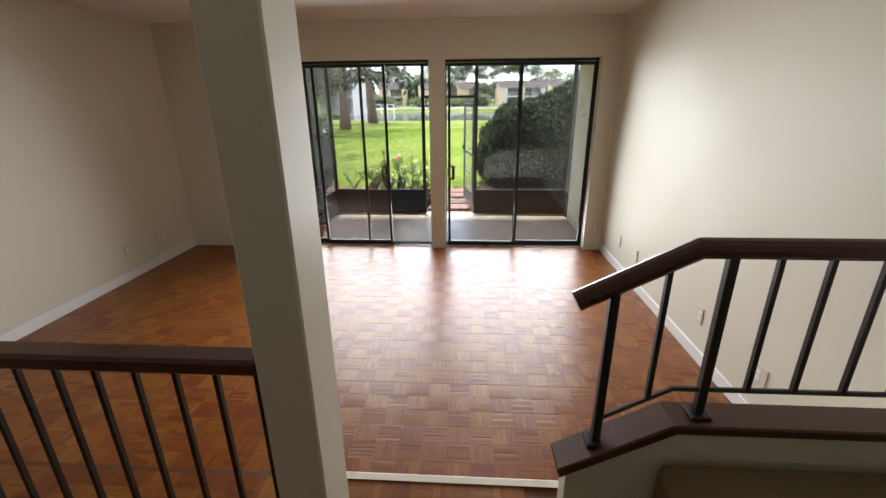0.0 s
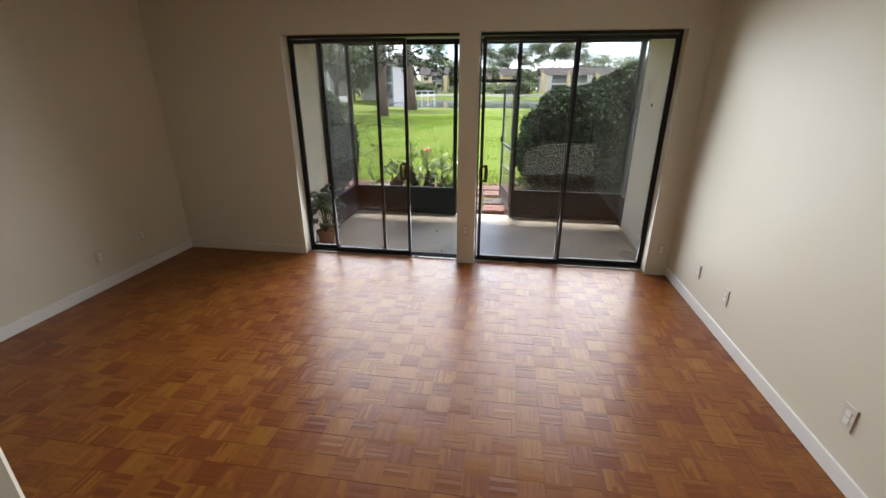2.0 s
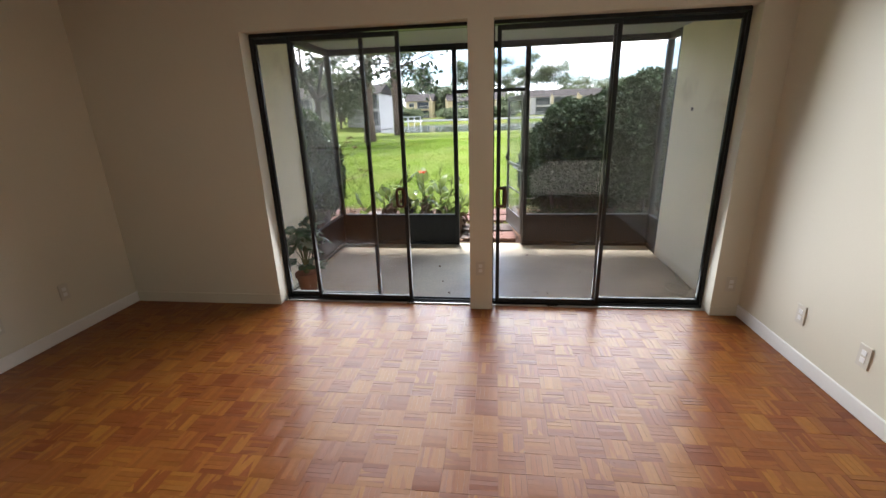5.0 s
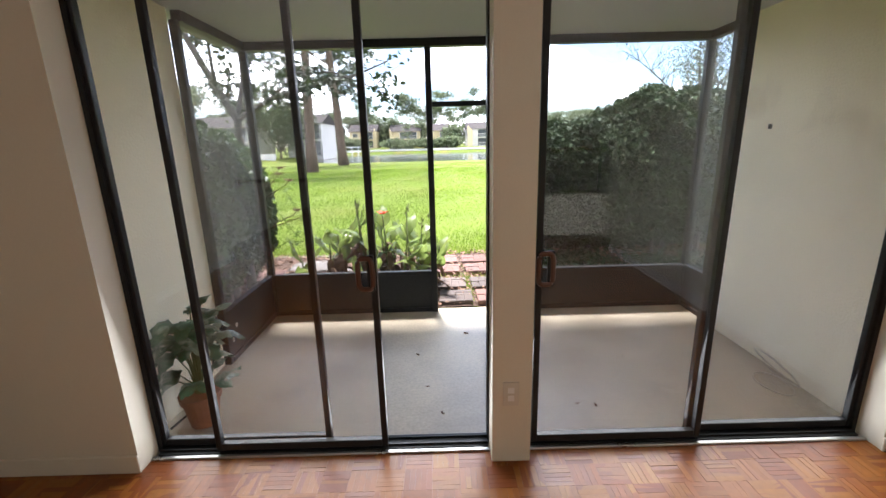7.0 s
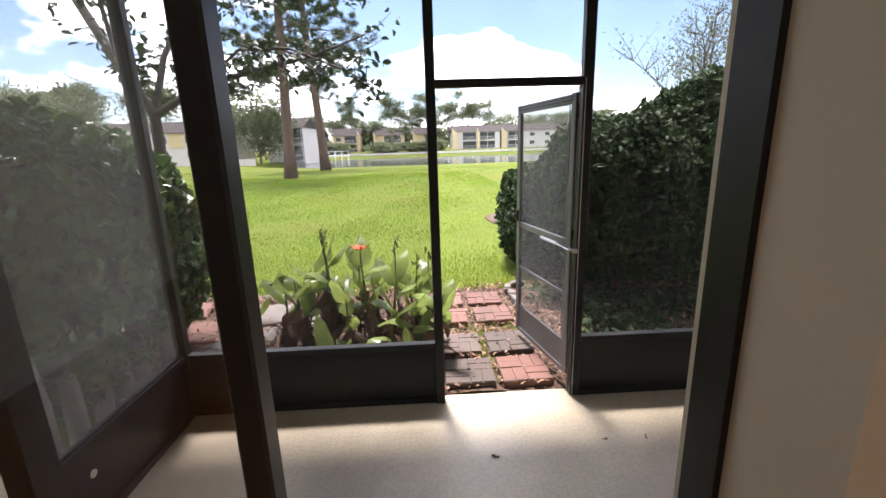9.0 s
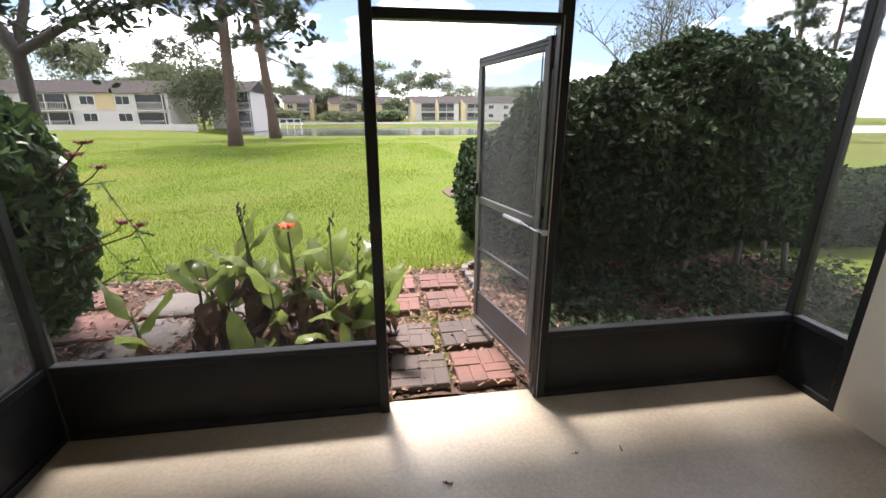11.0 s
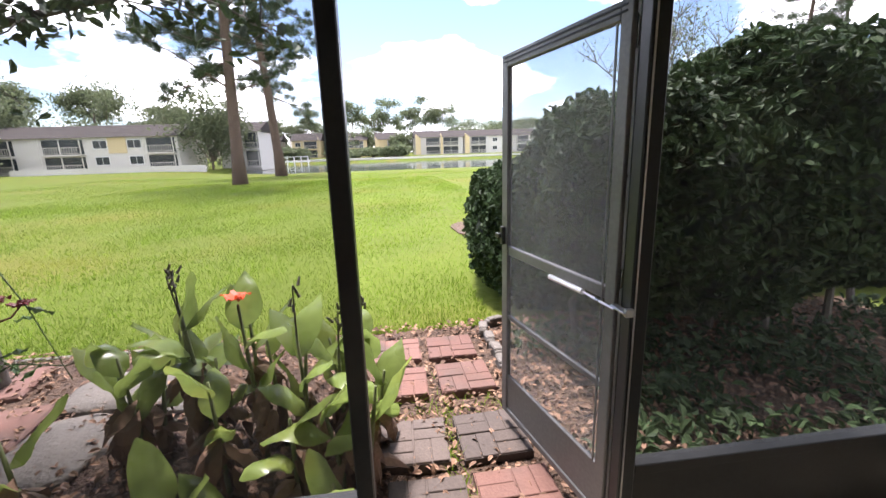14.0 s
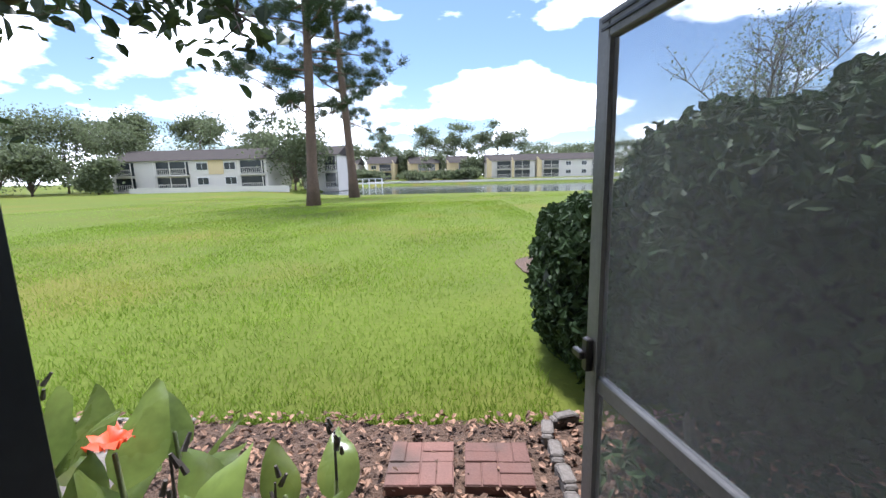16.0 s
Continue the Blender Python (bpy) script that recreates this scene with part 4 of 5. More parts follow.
# slabs and stones in the bed
for x_, y_, w_, d_, a_ in ((-2.95, 8.45, 0.40, 0.40, 12), (-2.6, 7.95, 0.40, 0.42, 8), (-3.4, 8.2, 0.4, 0.4, 15)):
    bm = boxes((-w_ / 2, w_ / 2, -d_ / 2, d_ / 2, -0.05, 0.02), bevel=0.012)
    bmesh.ops.transform(bm, matrix=Matrix.Translation((x_, y_, -0.06)) @ Matrix.Rotation(radians(a_), 4, 'Z'), verts=bm.verts[:])
    tagged(mesh_ob("stepping_stone", bm, M_PAVER), "square faded red stepping stone in the mulch", "paving stone", "stepping stones in the bed")


def rock(x, y, z, rx, ry, rz, seed, label):
    bm = blob(((x, y, z), (rx, ry, rz), 0.8), seed, rings=10, segs=16, rough=0.35)
    tagged(mesh_ob("rock", bm, M_STONE, True), label, "rock", "stones in the bed")


rock(-2.12, 8.3, -0.07, 0.30, 0.26, 0.05, 3, "flat grey stone half buried in mulch")
rock(-2.15, 7.75, -0.075, 0.24, 0.3, 0.045, 5, "flat grey weathered stone in mulch")
rock(-1.75, 8.05, -0.075, 0.2, 0.16, 0.05, 7, "grey rounded stone beside the cannas")
rock(-2.3, 7.3, -0.07, 0.16, 0.1, 0.06, 11, "pale flat stone beside the kick plate")
bm = boxes((-0.55, 0.55, -0.03, 0.03, -0.04, 0.02), bevel=0.006)
bmesh.ops.transform(bm, matrix=Matrix.Translation((-2.42, 7.45, -0.06)) @ Matrix.Rotation(radians(58), 4, 'Z'), verts=bm.verts[:])
tagged(mesh_ob("edging_board", bm, M_TIMBER), "weathered grey edging board lying in the bed", "board")
for k, (x_, y_, a_) in enumerate(((0.15, 8.70, 80), (0.155, 8.52, 86), (0.16, 8.34, 94), (0.15, 8.16, 88), (0.27, 8.82, 20))):
    bm = boxes((-0.085, 0.085, -0.03, 0.03, -0.05, 0.045), (-0.06, 0.06, -0.032, 0.032, 0.04, 0.055), bevel=0.01)
    bmesh.ops.transform(bm, matrix=Matrix.Translation((x_, y_, -0.06)) @ Matrix.Rotation(radians(a_), 4, 'Z'), verts=bm.verts[:])
    tagged(mesh_ob("edging_stone", bm, M_STONE), "grey scalloped concrete edging stone beside the path", "edging stone", "edging stones")
bm = boxes((-4.3, -1.9, 8.84, 8.88, -0.12, -0.062), bevel=0.008)
tagged(mesh_ob("lawn_edging", bm, M_TIMBER), "low weathered edging board between bed and lawn", "edging")
for k, (x_, y_, h_) in enumerate(((-2.53, 7.42, 0.66), (-2.62, 7.25, 0.5), (-2.60, 7.05, 0.55), (-2.58, 6.85, 0.5), (-2.57, 6.65, 0.52), (-2.56, 6.46, 0.5), (-2.56, 6.28, 0.5))):
    bm = bmesh.new()
    tube(bm, [(x_, y_, -0.12), (x_ + 0.01, y_, h_ * 0.5), (x_ - 0.02, y_ + 0.01, h_)], [0.05, 0.046, 0.04], 9)
    tagged(mesh_ob("wooden_stake", bm, M_TIMBER, True), "pale weathered round wooden stake beside the shrub", "stake", "row of stakes")

# bare earth at the hedge's end
bm = bmesh.new()
bmesh.ops.create_circle(bm, cap_ends=True, segments=24, radius=1)
for v in bm.verts:
    k_ = 1 + 0.25 * noise.noise(v.co * 2 + Vector((4, 0, 0)))
    v.co = Vector((1.05 + v.co.x * 0.45 * k_, 13.1 + v.co.y * 0.8 * k_, -0.075))
r_ = bmesh.ops.extrude_face_region(bm, geom=bm.faces[:])
bmesh.ops.translate(bm, verts=[v for v in r_["geom"] if isinstance(v, bmesh.types.BMVert)], vec=(0, 0, -0.08))
bmesh.ops.recalc_face_normals(bm, faces=bm.faces[:])
structure("bare_earth", bm, M_MULCH, "patch of bare brown earth beside the hedge", "ground")

# leaf litter
n = 9000
lx, ly = rs.uniform(-4.2, 3.2, n), rs.uniform(6.92, 8.9, n)
c = np.stack([lx, ly, -0.055 + rs.uniform(0, 0.025, n)], 1)
v, f = leaf_cloud(c, np.tile([0, 0, 1.0], (n, 1)), 0.04, rs, 0.35)
tagged(raw("leaf_litter", v, f, M_LEAFD), "scattered brown dry leaves over the mulch", "leaf litter", kind="stuff")
n = 260
lx = np.concatenate([rs.normal(-0.275, 0.025, 130), rs.uniform(-0.7, 0.1, 130)])
ly = np.concatenate([rs.normal(7.45, 0.22, 130), rs.uniform(7.66, 7.86, 130)])
v = np.empty((n, 3, 3))
a, h = rs.uniform(0, math.tau, n), rs.uniform(0.02, 0.07, n)
v[:, 0] = np.stack([lx - 0.003, ly, np.full(n, -0.06)], 1)
v[:, 1] = np.stack([lx + 0.003, ly, np.full(n, -0.06)], 1)
v[:, 2] = np.stack([lx + np.cos(a) * h, ly + np.sin(a) * h, -0.05 + h * 0.6], 1)
tagged(raw("path_weeds", v.reshape(-1, 3), np.arange(n * 3).reshape(n, 3).tolist(), M_BLADE), "pale green weeds between the paving slabs", "weeds", kind="stuff")


# low leafy growth under the hedge
n = 5200
lx, ly = rs.uniform(0.28, 3.6, n), rs.uniform(7.0, 8.5, n)
keep = np.array([noise.noise((a * 1.7, b * 1.7, 2.0)) > -0.12 - 0.35 * (b < 7.35) for a, b in zip(lx, ly)])
lx, ly = lx[keep], ly[keep]
c = np.stack([lx, ly, -0.06 + rs.uniform(0, 1, len(lx)) ** 1.5 * 0.17], 1)
v, f = leaf_cloud(c, np.tile([0, -0.3, 1.0], (len(lx), 1)), 0.062, rs, 0.6)
tagged(raw("ground_cover", v, f, M_LEAF), "low green leafy ground cover in the hedge's shade", "ground cover", kind="stuff")


# cannas
def big_leaf(bm, base, heading, rise, length, width, curl, rows=7):
    """A broad pointed leaf with a folded midrib, curving as it goes."""
    p, ang = Vector(base), rise
    side = Vector((-math.sin(heading), math.cos(heading), 0))
    rows_ = []
    for i in range(rows + 1):
        f = i / rows
        w = width * 0.5 * (math.sin(math.pi * min(1, f ** 0.75 * 0.98 + 0.01))) ** 0.8
        d = Vector((math.cos(heading) * math.cos(ang), math.sin(heading) * math.cos(ang), math.sin(ang)))
        up = d.cross(side) * -1
        wave = 0.012 * math.sin(f * 9 + heading * 5)
        rows_.append((bm.verts.new(p + side * w + up * (w * 0.35 + wave)), bm.verts.new(p), bm.verts.new(p - side * w + up * (w * 0.35 - wave))))
        p = p + d * length / rows
        ang -= curl / rows
    for a_, b_ in zip(rows_, rows_[1:]):
        bm.faces.new((a_[0], a_[1], b_[1], b_[0]))
        bm.faces.new((a_[1], a_[2], b_[2], b_[1]))


def canna(x, y, h, leaves, seed, label, spike=False, flower=False):
    rnd = random.Random(seed)
    z = -0.075
    ob = thing("canna_plant", (x, y, z), label, "plant", "cannas in the bed")
    lean = (rnd.uniform(-0.08, 0.08), rnd.uniform(-0.06, 0.06))
    bm = bmesh.new()
    tube(bm, [(x, y, z - 0.02), (x + lean[0] * 0.5, y + lean[1] * 0.5, z + h * 0.5), (x + lean[0], y + lean[1], z + h)], [0.012, 0.01, 0.006], 7)
    part("stalk", bm, M_STALK, ob, smooth=True)
    a0 = rnd.uniform(0, math.tau)
    for k in range(leaves):
        f = 0.58 + 0.42 * k / max(1, leaves - 1)
        bm = bmesh.new()
        rise = rnd.uniform(0.65, 1.15) + 0.3 * f
        big_leaf(bm, (x + lean[0] * f, y + lean[1] * f, z + h * f * 0.86), a0 + k * 2.5 + rnd.uniform(-0.4, 0.4), rise, rnd.uniform(0.22, 0.31), rnd.uniform(0.11, 0.15), rnd.choice((0.3, 0.5, 0.7, 1.2, 1.8)))
        part("leaf", bm, M_LEAFB, ob, smooth=True)
    for k in range(rnd.randint(9, 13)):
        bm = bmesh.new()
        big_leaf(bm, (x, y, z + rnd.uniform(0.12, 0.40) * h / 0.6), rnd.uniform(0, math.tau), rnd.uniform(-1.2, 0.1), rnd.uniform(0.17, 0.28), rnd.uniform(0.05, 0.10), rnd.uniform(1.0, 2.4), 5)
        part("dry_leaf", bm, M_LEAFD, ob, "shrivelled brown leaf")
    top = Vector((x + lean[0], y + lean[1], z + h))
    if spike:
        bm = bmesh.new()
        tip = top + Vector((rnd.uniform(-0.03, 0.03), 0, rnd.uniform(0.14, 0.2)))
        tube(bm, [top - Vector((0, 0, 0.05)), tip], [0.005, 0.003], 5)
        for k in range(5):
            q = tip.lerp(top, k * 0.12) + Vector((rnd.uniform(-0.02, 0.02), rnd.uniform(-0.02, 0.02), 0))
            tube(bm, [q, q + Vector((rnd.uniform(-0.02, 0.02), rnd.uniform(-0.02, 0.02), 0.03))], [0.007, 0.004], 5)
        part("seed_head", bm, M_TWIG, ob, "dark withered seed head")
    if flower:
        bm = bmesh.new()
        for k in range(6):
            big_leaf(bm, top + Vector((0, 0, 0.02)), k * 1.05, 0.9, rnd.uniform(0.05, 0.08), 0.04, 1.3, 4)
        part("bloom", bm, M_FLOWER, ob, "bright orange bloom", smooth=True)


for k, (x_, y_, h_, l_) in enumerate(((-1.05, 7.62, 0.55, 2), (-0.92, 7.24, 0.40, 2), (-0.76, 7.66, 0.52, 3), (-1.30, 7.55, 0.50, 2), (-1.62, 7.66, 0.46, 3))):
    canna(x_, y_, h_, l_, 80 + k, "leafy canna with broad green leaves and brown dry skirts")
canna(-1.88, 7.24, 0.42, 3, 1, "young canna with one broad upright green leaf")
for k, (x_, y_, h_) in enumerate(((-1.34, 7.06, 0.24), (-1.08, 7.02, 0.2), (-0.70, 7.00, 0.26))):
    canna(x_, y_, h_, 2, 95 + k, "short young canna with two broad leaves")
for k, (x_, y_, h_, l_, s_, f_) in enumerate(((-1.74, 7.62, 0.50, 3, 0, 0), (-1.58, 7.48, 0.58, 4, 0, 0), (-1.42, 7.62, 0.72, 3, 1, 0), (-1.33, 7.55, 0.74, 3, 1, 0), (-1.22, 7.34, 0.50, 3, 0, 0), (-1.10, 7.49, 0.745, 4, 0, 1), (-0.96, 7.56, 0.56, 3, 0, 0), (-0.86, 7.34, 0.66, 3, 1, 0), (-0.76, 7.50, 0.54, 3, 1, 0), (-0.72, 7.22, 0.44, 3, 0, 0), (-1.20, 7.80, 0.62, 3, 0, 0), (-1.52, 7.84, 0.58, 3, 0, 0), (-0.64, 7.44, 0.46, 3, 0, 0), (-0.68, 7.60, 0.56, 3, 1, 0), (-0.66, 7.28, 0.48, 3, 0, 0))):
    canna(x_, y_, h_ * 1.04, l_, 40 + k, "tall canna with broad green leaves and brown dry skirts" if not f_ else "tall canna with broad green leaves and orange bloom", s_, f_)

# shrub behind the side screen
bush("flowering_shrub", [((-3.0, 7.2, 0.80), (0.58, 0.95, 0.84), 0.8), ((-2.58, 7.6, 0.75), (0.24, 0.35, 0.62), 0.9)], 0.11, (6500, 1800), M_SHRUB,
     "leafy green shrub with dusky red flowers beside the porch", "shrub", 61, 0.68)
fl = random.Random(5)
for x_, y_, z_ in ((-2.12, 7.45, 1.15), (-2.05, 7.5, 1.08), (-2.16, 7.6, 1.2), (-2.0, 7.5, 0.78), (-1.92, 7.5, 0.76)):
    bm = bmesh.new()
    tube(bm, [(-2.35, 7.6, z_ - 0.18), (x_ - 0.05, y_, z_ - 0.05), (x_, y_, z_)], [0.005, 0.004, 0.003], 5)
    for k in range(6):
        big_leaf(bm, (x_, y_, z_), k * 1.05 + fl.random(), 0.5, 0.045, 0.04, 0.8, 3)
    part("flower", bm, M_PETALR, bpy.data.objects["flowering_shrub"], "dusky red flower")


for pts in (((-2.42, 7.75, 0.30), (-2.20, 7.72, 0.42), (-1.98, 7.70, 0.40), (-1.84, 7.68, 0.44)),
            ((-2.40, 7.70, 0.95), (-2.16, 7.66, 0.98), (-2.02, 7.64, 0.70), (-1.92, 7.64, 0.36)),
            ((-2.42, 7.55, 0.85), (-2.22, 7.52, 0.80), (-2.06, 7.50, 0.55), (-1.98, 7.48, 0.50))):
    bm = bmesh.new()
    tube(bm, pts, [0.005, 0.004, 0.003, 0.002], 5)
    for k in range(7):
        q = Vector(pts[k % 3]).lerp(Vector(pts[k % 3 + 1]), fl.random())
        big_leaf(bm, q, fl.uniform(0, 6.3), fl.uniform(-0.4, 0.5), fl.uniform(0.05, 0.09), 0.03, 0.6, 3)
    part("trailing_stem", bm, M_SHRUB, bpy.data.objects["flowering_shrub"])


# small tree with drooping twigs
def twig_tree(name, label, limbs, leaf, per, mat_, seed, twig=0.4):
    base = limbs[0][0][0]
    ob = thing(name, base, label, "tree")
    rnd, r2 = random.Random(seed), np.random.RandomState(seed)
    cs = []
    for pts, rad, leafy in limbs:
        bm = bmesh.new()
        tube(bm, pts, rad, 8, cap=False)
        if leafy:
            ps = [Vector(p) for p in pts]
            for k in range(leafy):
                f = rnd.random() ** 0.7 * (len(ps) - 1)
                i = min(len(ps) - 2, int(f))
                s = ps[i].lerp(ps[i + 1], f - i)
                b = branch_points(s, (rnd.uniform(-1, 1), rnd.uniform(-1, 1), rnd.uniform(-0.5, 0.6)), twig * rnd.uniform(0.5, 1.3), rnd, 0.3, 4, 0.05)
                tube(bm, b, [0.006, 0.005, 0.004, 0.003, 0.002], 4, cap=False)
                for q in b[1:]:
                    for _ in range(per):
                        cs.append(tuple(q + Vector((rnd.gauss(0, 0.05), rnd.gauss(0, 0.05), rnd.gauss(-0.02, 0.05)))))
        part("limb", bm, M_TWIG, ob, smooth=True)
    if cs:
        c = np.array(cs)
        v, f = leaf_cloud(c, np.tile([0, 0, 1.0], (len(c), 1)), leaf, r2, 0.9)
        o = raw("leaves", v, f, mat_)
        o.parent, o.matrix_parent_inverse = ob, world_of(ob).inverted()
    return ob


twig_tree("small_tree", "slender grey-barked tree with sparse dark leaves by the bed", (
    (((-2.95, 8.45, -0.12), (-2.90, 8.35, 0.8), (-2.84, 8.30, 1.72)), (0.06, 0.05, 0.042), 0),
    (((-2.84, 8.30, 1.72), (-2.45, 8.30, 1.93), (-1.95, 8.32, 2.06), (-1.5, 8.35, 2.16), (-1.1, 8.4, 2.32)), (0.032, 0.026, 0.02, 0.014, 0.006), 26),
    (((-2.45, 8.30, 1.93), (-2.1, 8.30, 2.2), (-1.7, 8.28, 2.2), (-1.25, 8.28, 2.02), (-1.05, 8.26, 1.9)), (0.016, 0.013, 0.01, 0.007, 0.004), 20),
    (((-2.84, 8.30, 1.72), (-3.05, 8.32, 2.1), (-3.3, 8.35, 2.6), (-3.7, 8.4, 3.4)), (0.045, 0.04, 0.035, 0.02), 10),
    (((-2.84, 8.30, 1.72), (-2.80, 8.5, 2.2), (-2.6, 8.8, 2.8), (-2.3, 9.1, 3.3)), (0.03, 0.025, 0.018, 0.008), 26),
    (((-2.6, 8.8, 2.8), (-2.2, 9.0, 2.85), (-1.7, 9.1, 2.95), (-1.2, 9.2, 2.85)), (0.015, 0.012, 0.009, 0.004), 24),
    (((-3.05, 8.32, 2.1), (-2.9, 8.0, 2.5), (-2.6, 7.8, 2.8)), (0.02, 0.015, 0.008), 14)),
    0.075, 3, M_NEEDLE, 71)

# trees beyond the hedge
def bare_tree(place, height, width, seed, label):
    ob = thing("fine_twigged_tree", place, label, "tree")
    rnd, r2 = random.Random(seed), np.random.RandomState(seed)
    bm = bmesh.new()
    cs = []
    x, y, z = place
    for k in range(9):
        a = rnd.uniform(0, math.tau)
        limb = branch_points((x, y, z + rnd.uniform(0.1, 0.3) * height), (math.cos(a) * 0.5, math.sin(a) * 0.5, 1), height * rnd.uniform(0.6, 0.8), rnd, 0.16, 8)
        tube(bm, limb, [0.09 * (1 - 0.1 * j) for j in range(9)], 5, cap=False)
        for j in range(3, 9):
            for _ in range(6):
                b = branch_points(limb[j], (rnd.uniform(-1, 1), rnd.uniform(-1, 1), rnd.uniform(0.3, 1.2)), width * rnd.uniform(0.14, 0.3), rnd, 0.25, 4)
                tube(bm, b, [0.022, 0.018, 0.014, 0.01, 0.006], 3, cap=False)
                for q in b[2:]:
                    for _ in range(3):
                        cs.append(tuple(q + Vector((rnd.gauss(0, 0.25), rnd.gauss(0, 0.25), rnd.gauss(0, 0.25)))))
    tube(bm, [(x, y, z - 0.2), (x, y, z + height * 0.35)], [0.16, 0.12], 8, cap=False)
    part("branches", bm, M_TWIG, ob)
    c = np.array(cs)
    v, f = leaf_cloud(c, np.tile([0, 0, 1.0], (len(c), 1)), 0.14, r2, 1.2)
    o = raw("leaves", v, f, M_FARLEAF)
    o.parent, o.matrix_parent_inverse = ob, world_of(ob).inverted()


bare_tree((15.0, 29, -0.3), 8.6, 8.0, 19, "thinly leaved tree with fine twigs behind the hedge")
pine((28, 33, -0.3), 15, 0.24, 33, (0.01, 0), 0.45, "dark pine standing beyond the hedge", 70, 18)
pine((41, 42, -0.3), 18, 0.26, 37, (0.0, 0), 0.4, "tall dark pine far beyond the hedge", 70, 18)

# ---- porch things ----
pot = thing("potted_plant", (-1.90, 5.32, PZ), "leafy variegated plant in a terracotta pot on the porch", "potted plant")
bm = bmesh.new()
tube(bm, [(-1.90, 5.32, PZ), (-1.90, 5.32, PZ + 0.15), (-1.90, 5.32, PZ + 0.152), (-1.90, 5.32, PZ + 0.19), (-1.90, 5.32, PZ + 0.17)], [0.07, 0.095, 0.105, 0.108, 0.085], 20)
part("pot", bm, M_POT, pot, "brown terracotta pot", smooth=False)
pr = random.Random(8)
for k in range(24):
    a_ = pr.uniform(0, math.tau)
    h_ = pr.uniform(0.05, 0.5)
    r_ = pr.uniform(0.02, 0.12)
    b0 = (-1.90 + math.cos(a_) * r_, 5.32 + math.sin(a_) * r_, PZ + 0.17 + h_)
    bm = bmesh.new()
    tube(bm, [(-1.90, 5.32, PZ + 0.15), (-1.90 + math.cos(a_) * r_ * 0.4, 5.32 + math.sin(a_) * r_ * 0.4, PZ + 0.17 + h_ * 0.6), b0], [0.005, 0.004, 0.003], 5)
    part("stem", bm, M_STALK, pot)
    for j in range(4):
        bm = bmesh.new()
        big_leaf(bm, b0, a_ + pr.uniform(-1.2, 1.2), pr.uniform(-0.1, 0.8), pr.uniform(0.13, 0.19), pr.uniform(0.06, 0.085), pr.uniform(0.8, 1.8), 5)
        part("leaf", bm, M_VARIEG, pot, smooth=True)
bm = bmesh.new()
tube(bm, [(-2.09, 5.92, 0.30), (-2.0, 5.75, 0.22), (-1.98, 5.6, 0.1), (-1.95, 5.5, 0.02), (-2.0, 5.4, -0.05), (-2.05, 5.25, -0.07)], 0.006, 6, cap=True)
tagged(mesh_ob("cable", bm, M_CABLE, True), "thin dark cable hanging along the stucco wall", "cable")
bm = bmesh.new()
loop = [(1.46 + 0.12 * math.cos(t * 0.42) * (1 - 0.012 * t), 5.52 + 0.13 * math.sin(t * 0.42), PZ + 0.01 + 0.22 * max(0, math.sin(t * 0.21)) ** 2) for t in range(34)]
tube(bm, loop, 0.004, 6)
tagged(mesh_ob("loose_cable", bm, M_PALECABLE, True), "pale thin cable coiled loosely on the porch floor", "cable")
bm = boxes((1.592, 1.60, 6.04, 6.07, 1.44, 1.47), bevel=0.002)
tagged(mesh_ob("wall_anchor", bm, M_TWIG), "small grey metal anchor on the stucco wall", "wall anchor")
dn = random.Random(3)
for k in range(9):
    x_, y_ = dn.uniform(-1.3, 1.1), dn.uniform(5.3, 6.6)
    bm = bmesh.new()
    big_leaf(bm, (x_, y_, PZ + 0.004), dn.uniform(0, 6.3), 0.1, dn.uniform(0.02, 0.04), 0.009, 0.25, 3)
    tagged(mesh_ob("fallen_leaf", bm, M_LEAFD), "small dry brown leaf on the porch slab", "leaf", "dry leaves on the slab")
for k, (y_, z_) in enumerate(((6.05, 0.07), (6.12, 0.15))):
    bm = bmesh.new()
    bmesh.ops.create_circle(bm, cap_ends=True, segments=12, radius=0.018, matrix=Matrix.Translation((-2.0635, y_, z_)) @ Matrix.Rotation(radians(90), 4, 'Y'))
    bmesh.ops.solidify(bm, geom=bm.faces[:], thickness=0.002)
    part("screw_cap", bm, M_SILVER, enc, "pale round cap")

# ---- parquet ----
BLOCK, FING = 0.12, 5


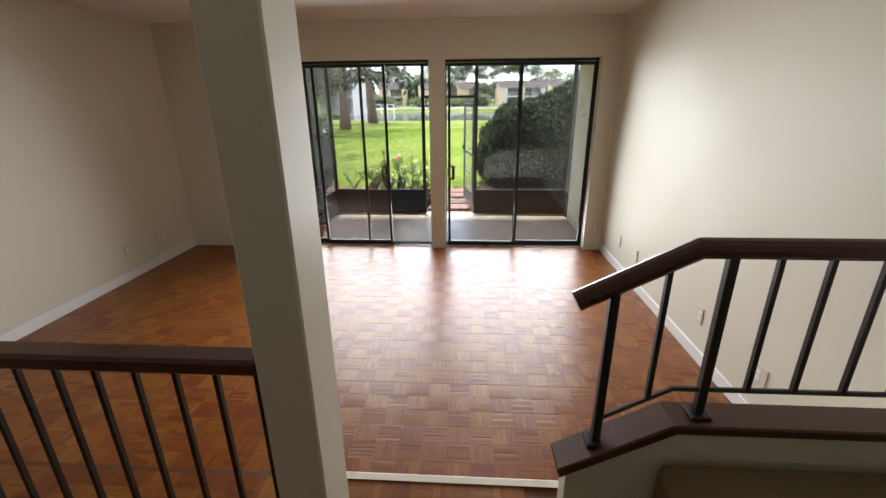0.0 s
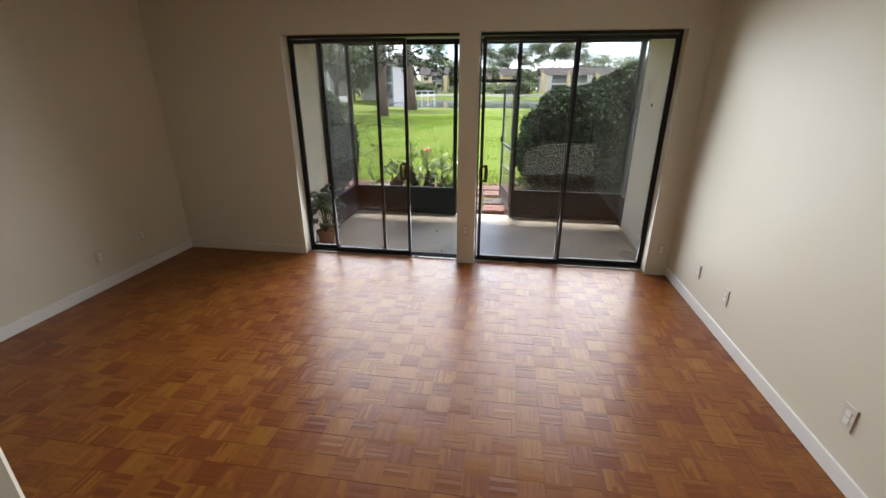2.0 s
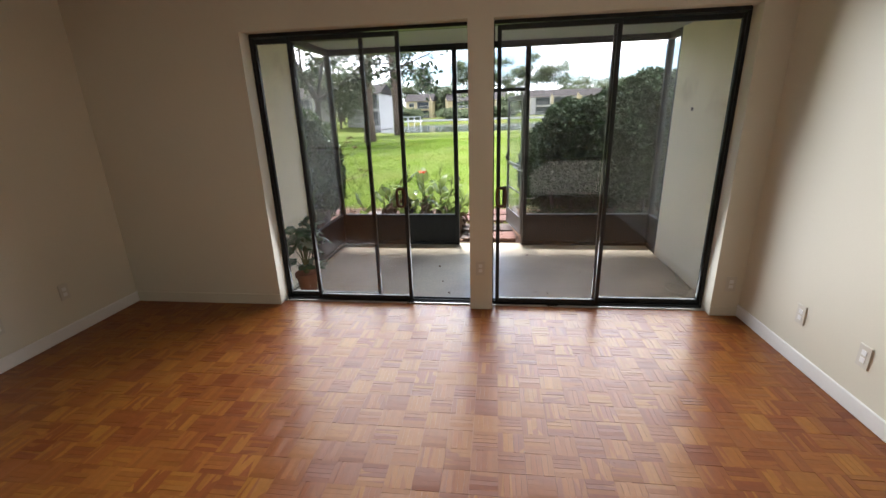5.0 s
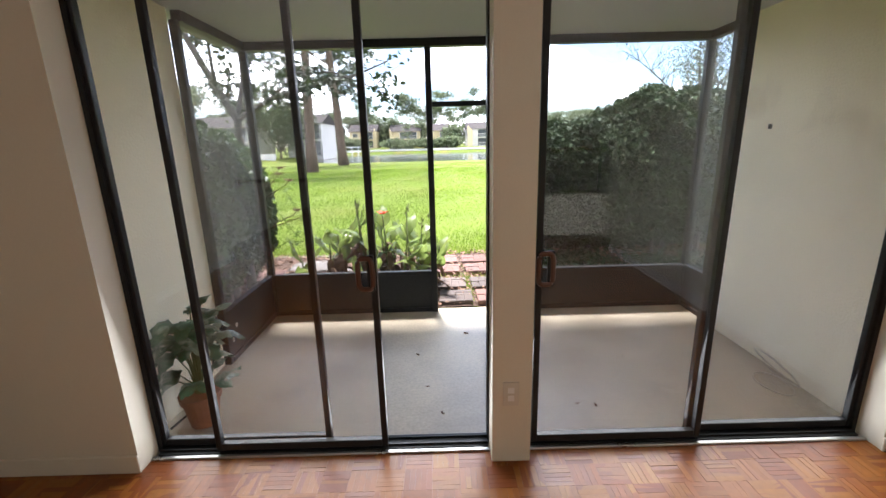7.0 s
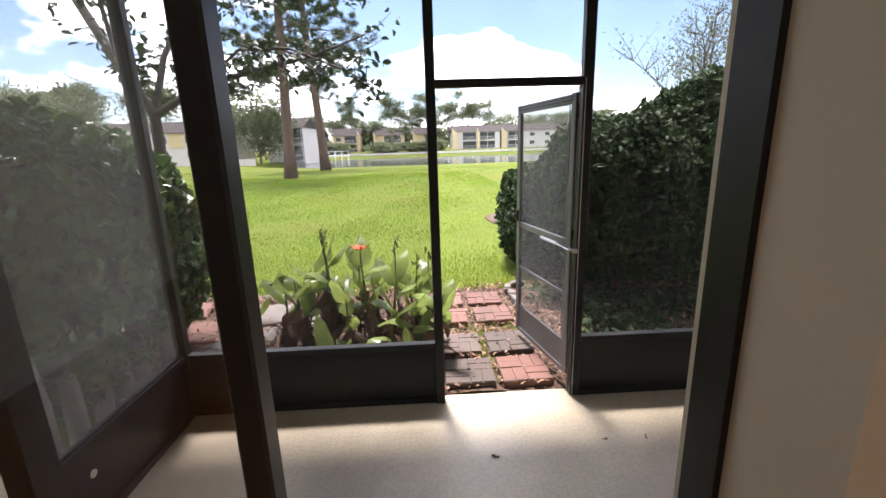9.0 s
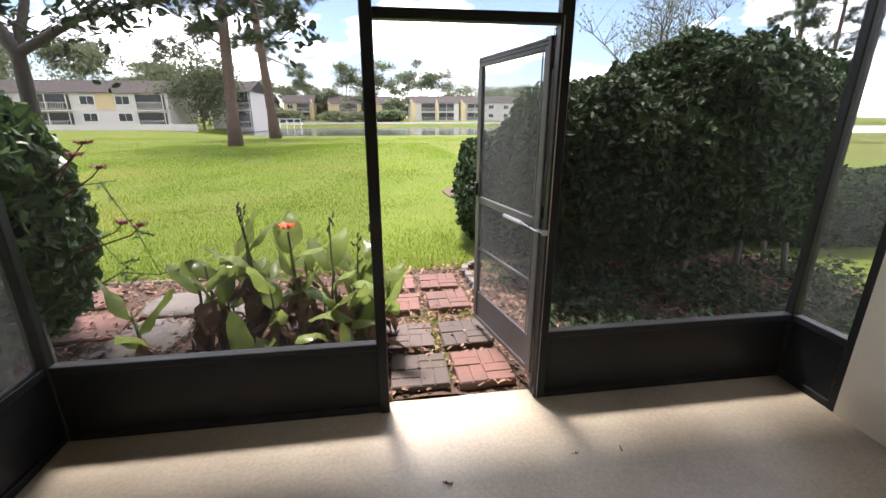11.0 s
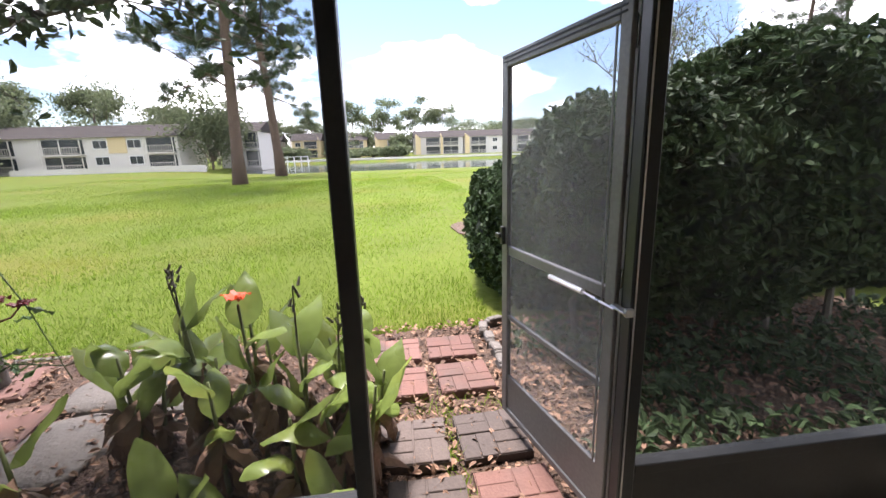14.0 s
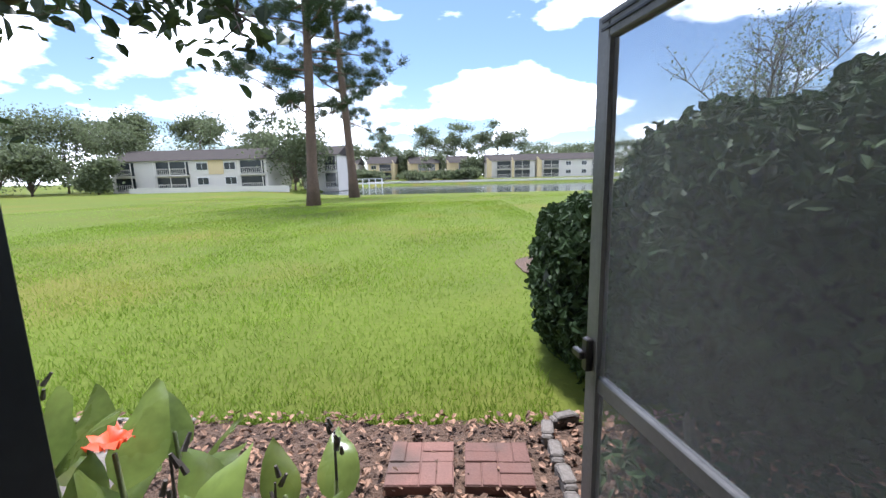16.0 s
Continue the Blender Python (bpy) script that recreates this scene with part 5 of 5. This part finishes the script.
def fingers(ox, oy, z, along, rnd_, bm_v, bm_f):
    for k in range(FING):
        w = BLOCK / FING
        g = 0.0002
        dz = z + rnd_.uniform(-0.0006, 0.0006)
        if along:
            x0, x1, y0, y1 = ox + g, ox + BLOCK - g, oy + k * w + g, oy + (k + 1) * w - g
        else:
            x0, x1, y0, y1 = ox + k * w + g, ox + (k + 1) * w - g, oy + g, oy + BLOCK - g
        t1, t2 = rnd_.uniform(-0.0007, 0.0007), rnd_.uniform(-0.0007, 0.0007)
        n0 = len(bm_v)
        bm_v += [(x0, y0, dz - 0.008), (x1, y0, dz - 0.008), (x1, y1, dz - 0.008), (x0, y1, dz - 0.008), (x0, y0, dz - t1), (x1, y0, dz + t2), (x1, y1, dz + t1), (x0, y1, dz - t2)]
        bm_f += [(n0 + 4, n0 + 5, n0 + 6, n0 + 7), (n0, n0 + 1, n0 + 5, n0 + 4), (n0 + 1, n0 + 2, n0 + 6, n0 + 5), (n0 + 2, n0 + 3, n0 + 7, n0 + 6), (n0 + 3, n0, n0 + 4, n0 + 7)]


pq = random.Random(17)
variants = {}
for along in (0, 1):
    for k in range(4):
        v, f = [], []
        fingers(0, 0, 0, along, pq, v, f)
        me = bpy.data.meshes.new("parquet_block")
        me.from_pydata(v, [], f)
        me.materials.append(M_PARQ[along])
        variants[along, k] = me
def joined_blocks(cells, z, label, parent):
    """The farther blocks, one mesh for each grain direction."""
    for along in (0, 1):
        v, f = [], []
        for ox, oy, a in cells:
            if a == along:
                fingers(ox, oy, z, a, pq, v, f)
        ob = tagged(raw("parquet_blocks", v, f, M_PARQ[along]), label, kind="stuff")
        ob.parent = parent


cells = []
jn = int((YN + 0.075 - EDGE - 0.013) / BLOCK) + 1
i_n = int((XR - XL) / BLOCK) + 1
Y_SEAM = 6   # a lifted seam lies after this row
for j in range(jn):
    for i in range(i_n):
        ox, oy = XL + i * BLOCK, EDGE + 0.013 + j * BLOCK + (0.0015 if j > Y_SEAM else 0)
        if ox > XR or oy > YN + 0.04:
            continue
        if 17 <= i < 37 and 4 <= j < 19:
            ob = new("parquet_block", variants[(i + j) % 2, pq.randrange(4)])
            ob.matrix_basis = pose(ox, oy, 0, pq.uniform(-0.25, 0.25), pq.uniform(-0.25, 0.25), 0)
            ob.parent = floor
        else:
            cells.append((ox, oy, (i + j) % 2))
joined_blocks(cells, 0, "reddish oak parquet blocks", floor)
cells = []
for j in range(10):
    for i in range(30):
        ox, oy = -2.2 + i * BLOCK, EDGE - 0.03 - (j + 1) * BLOCK
        if ox + BLOCK <= 0.40:
            cells.append((ox, oy, (i + j) % 2))
joined_blocks(cells, LAND, "dark reddish parquet blocks", landing)
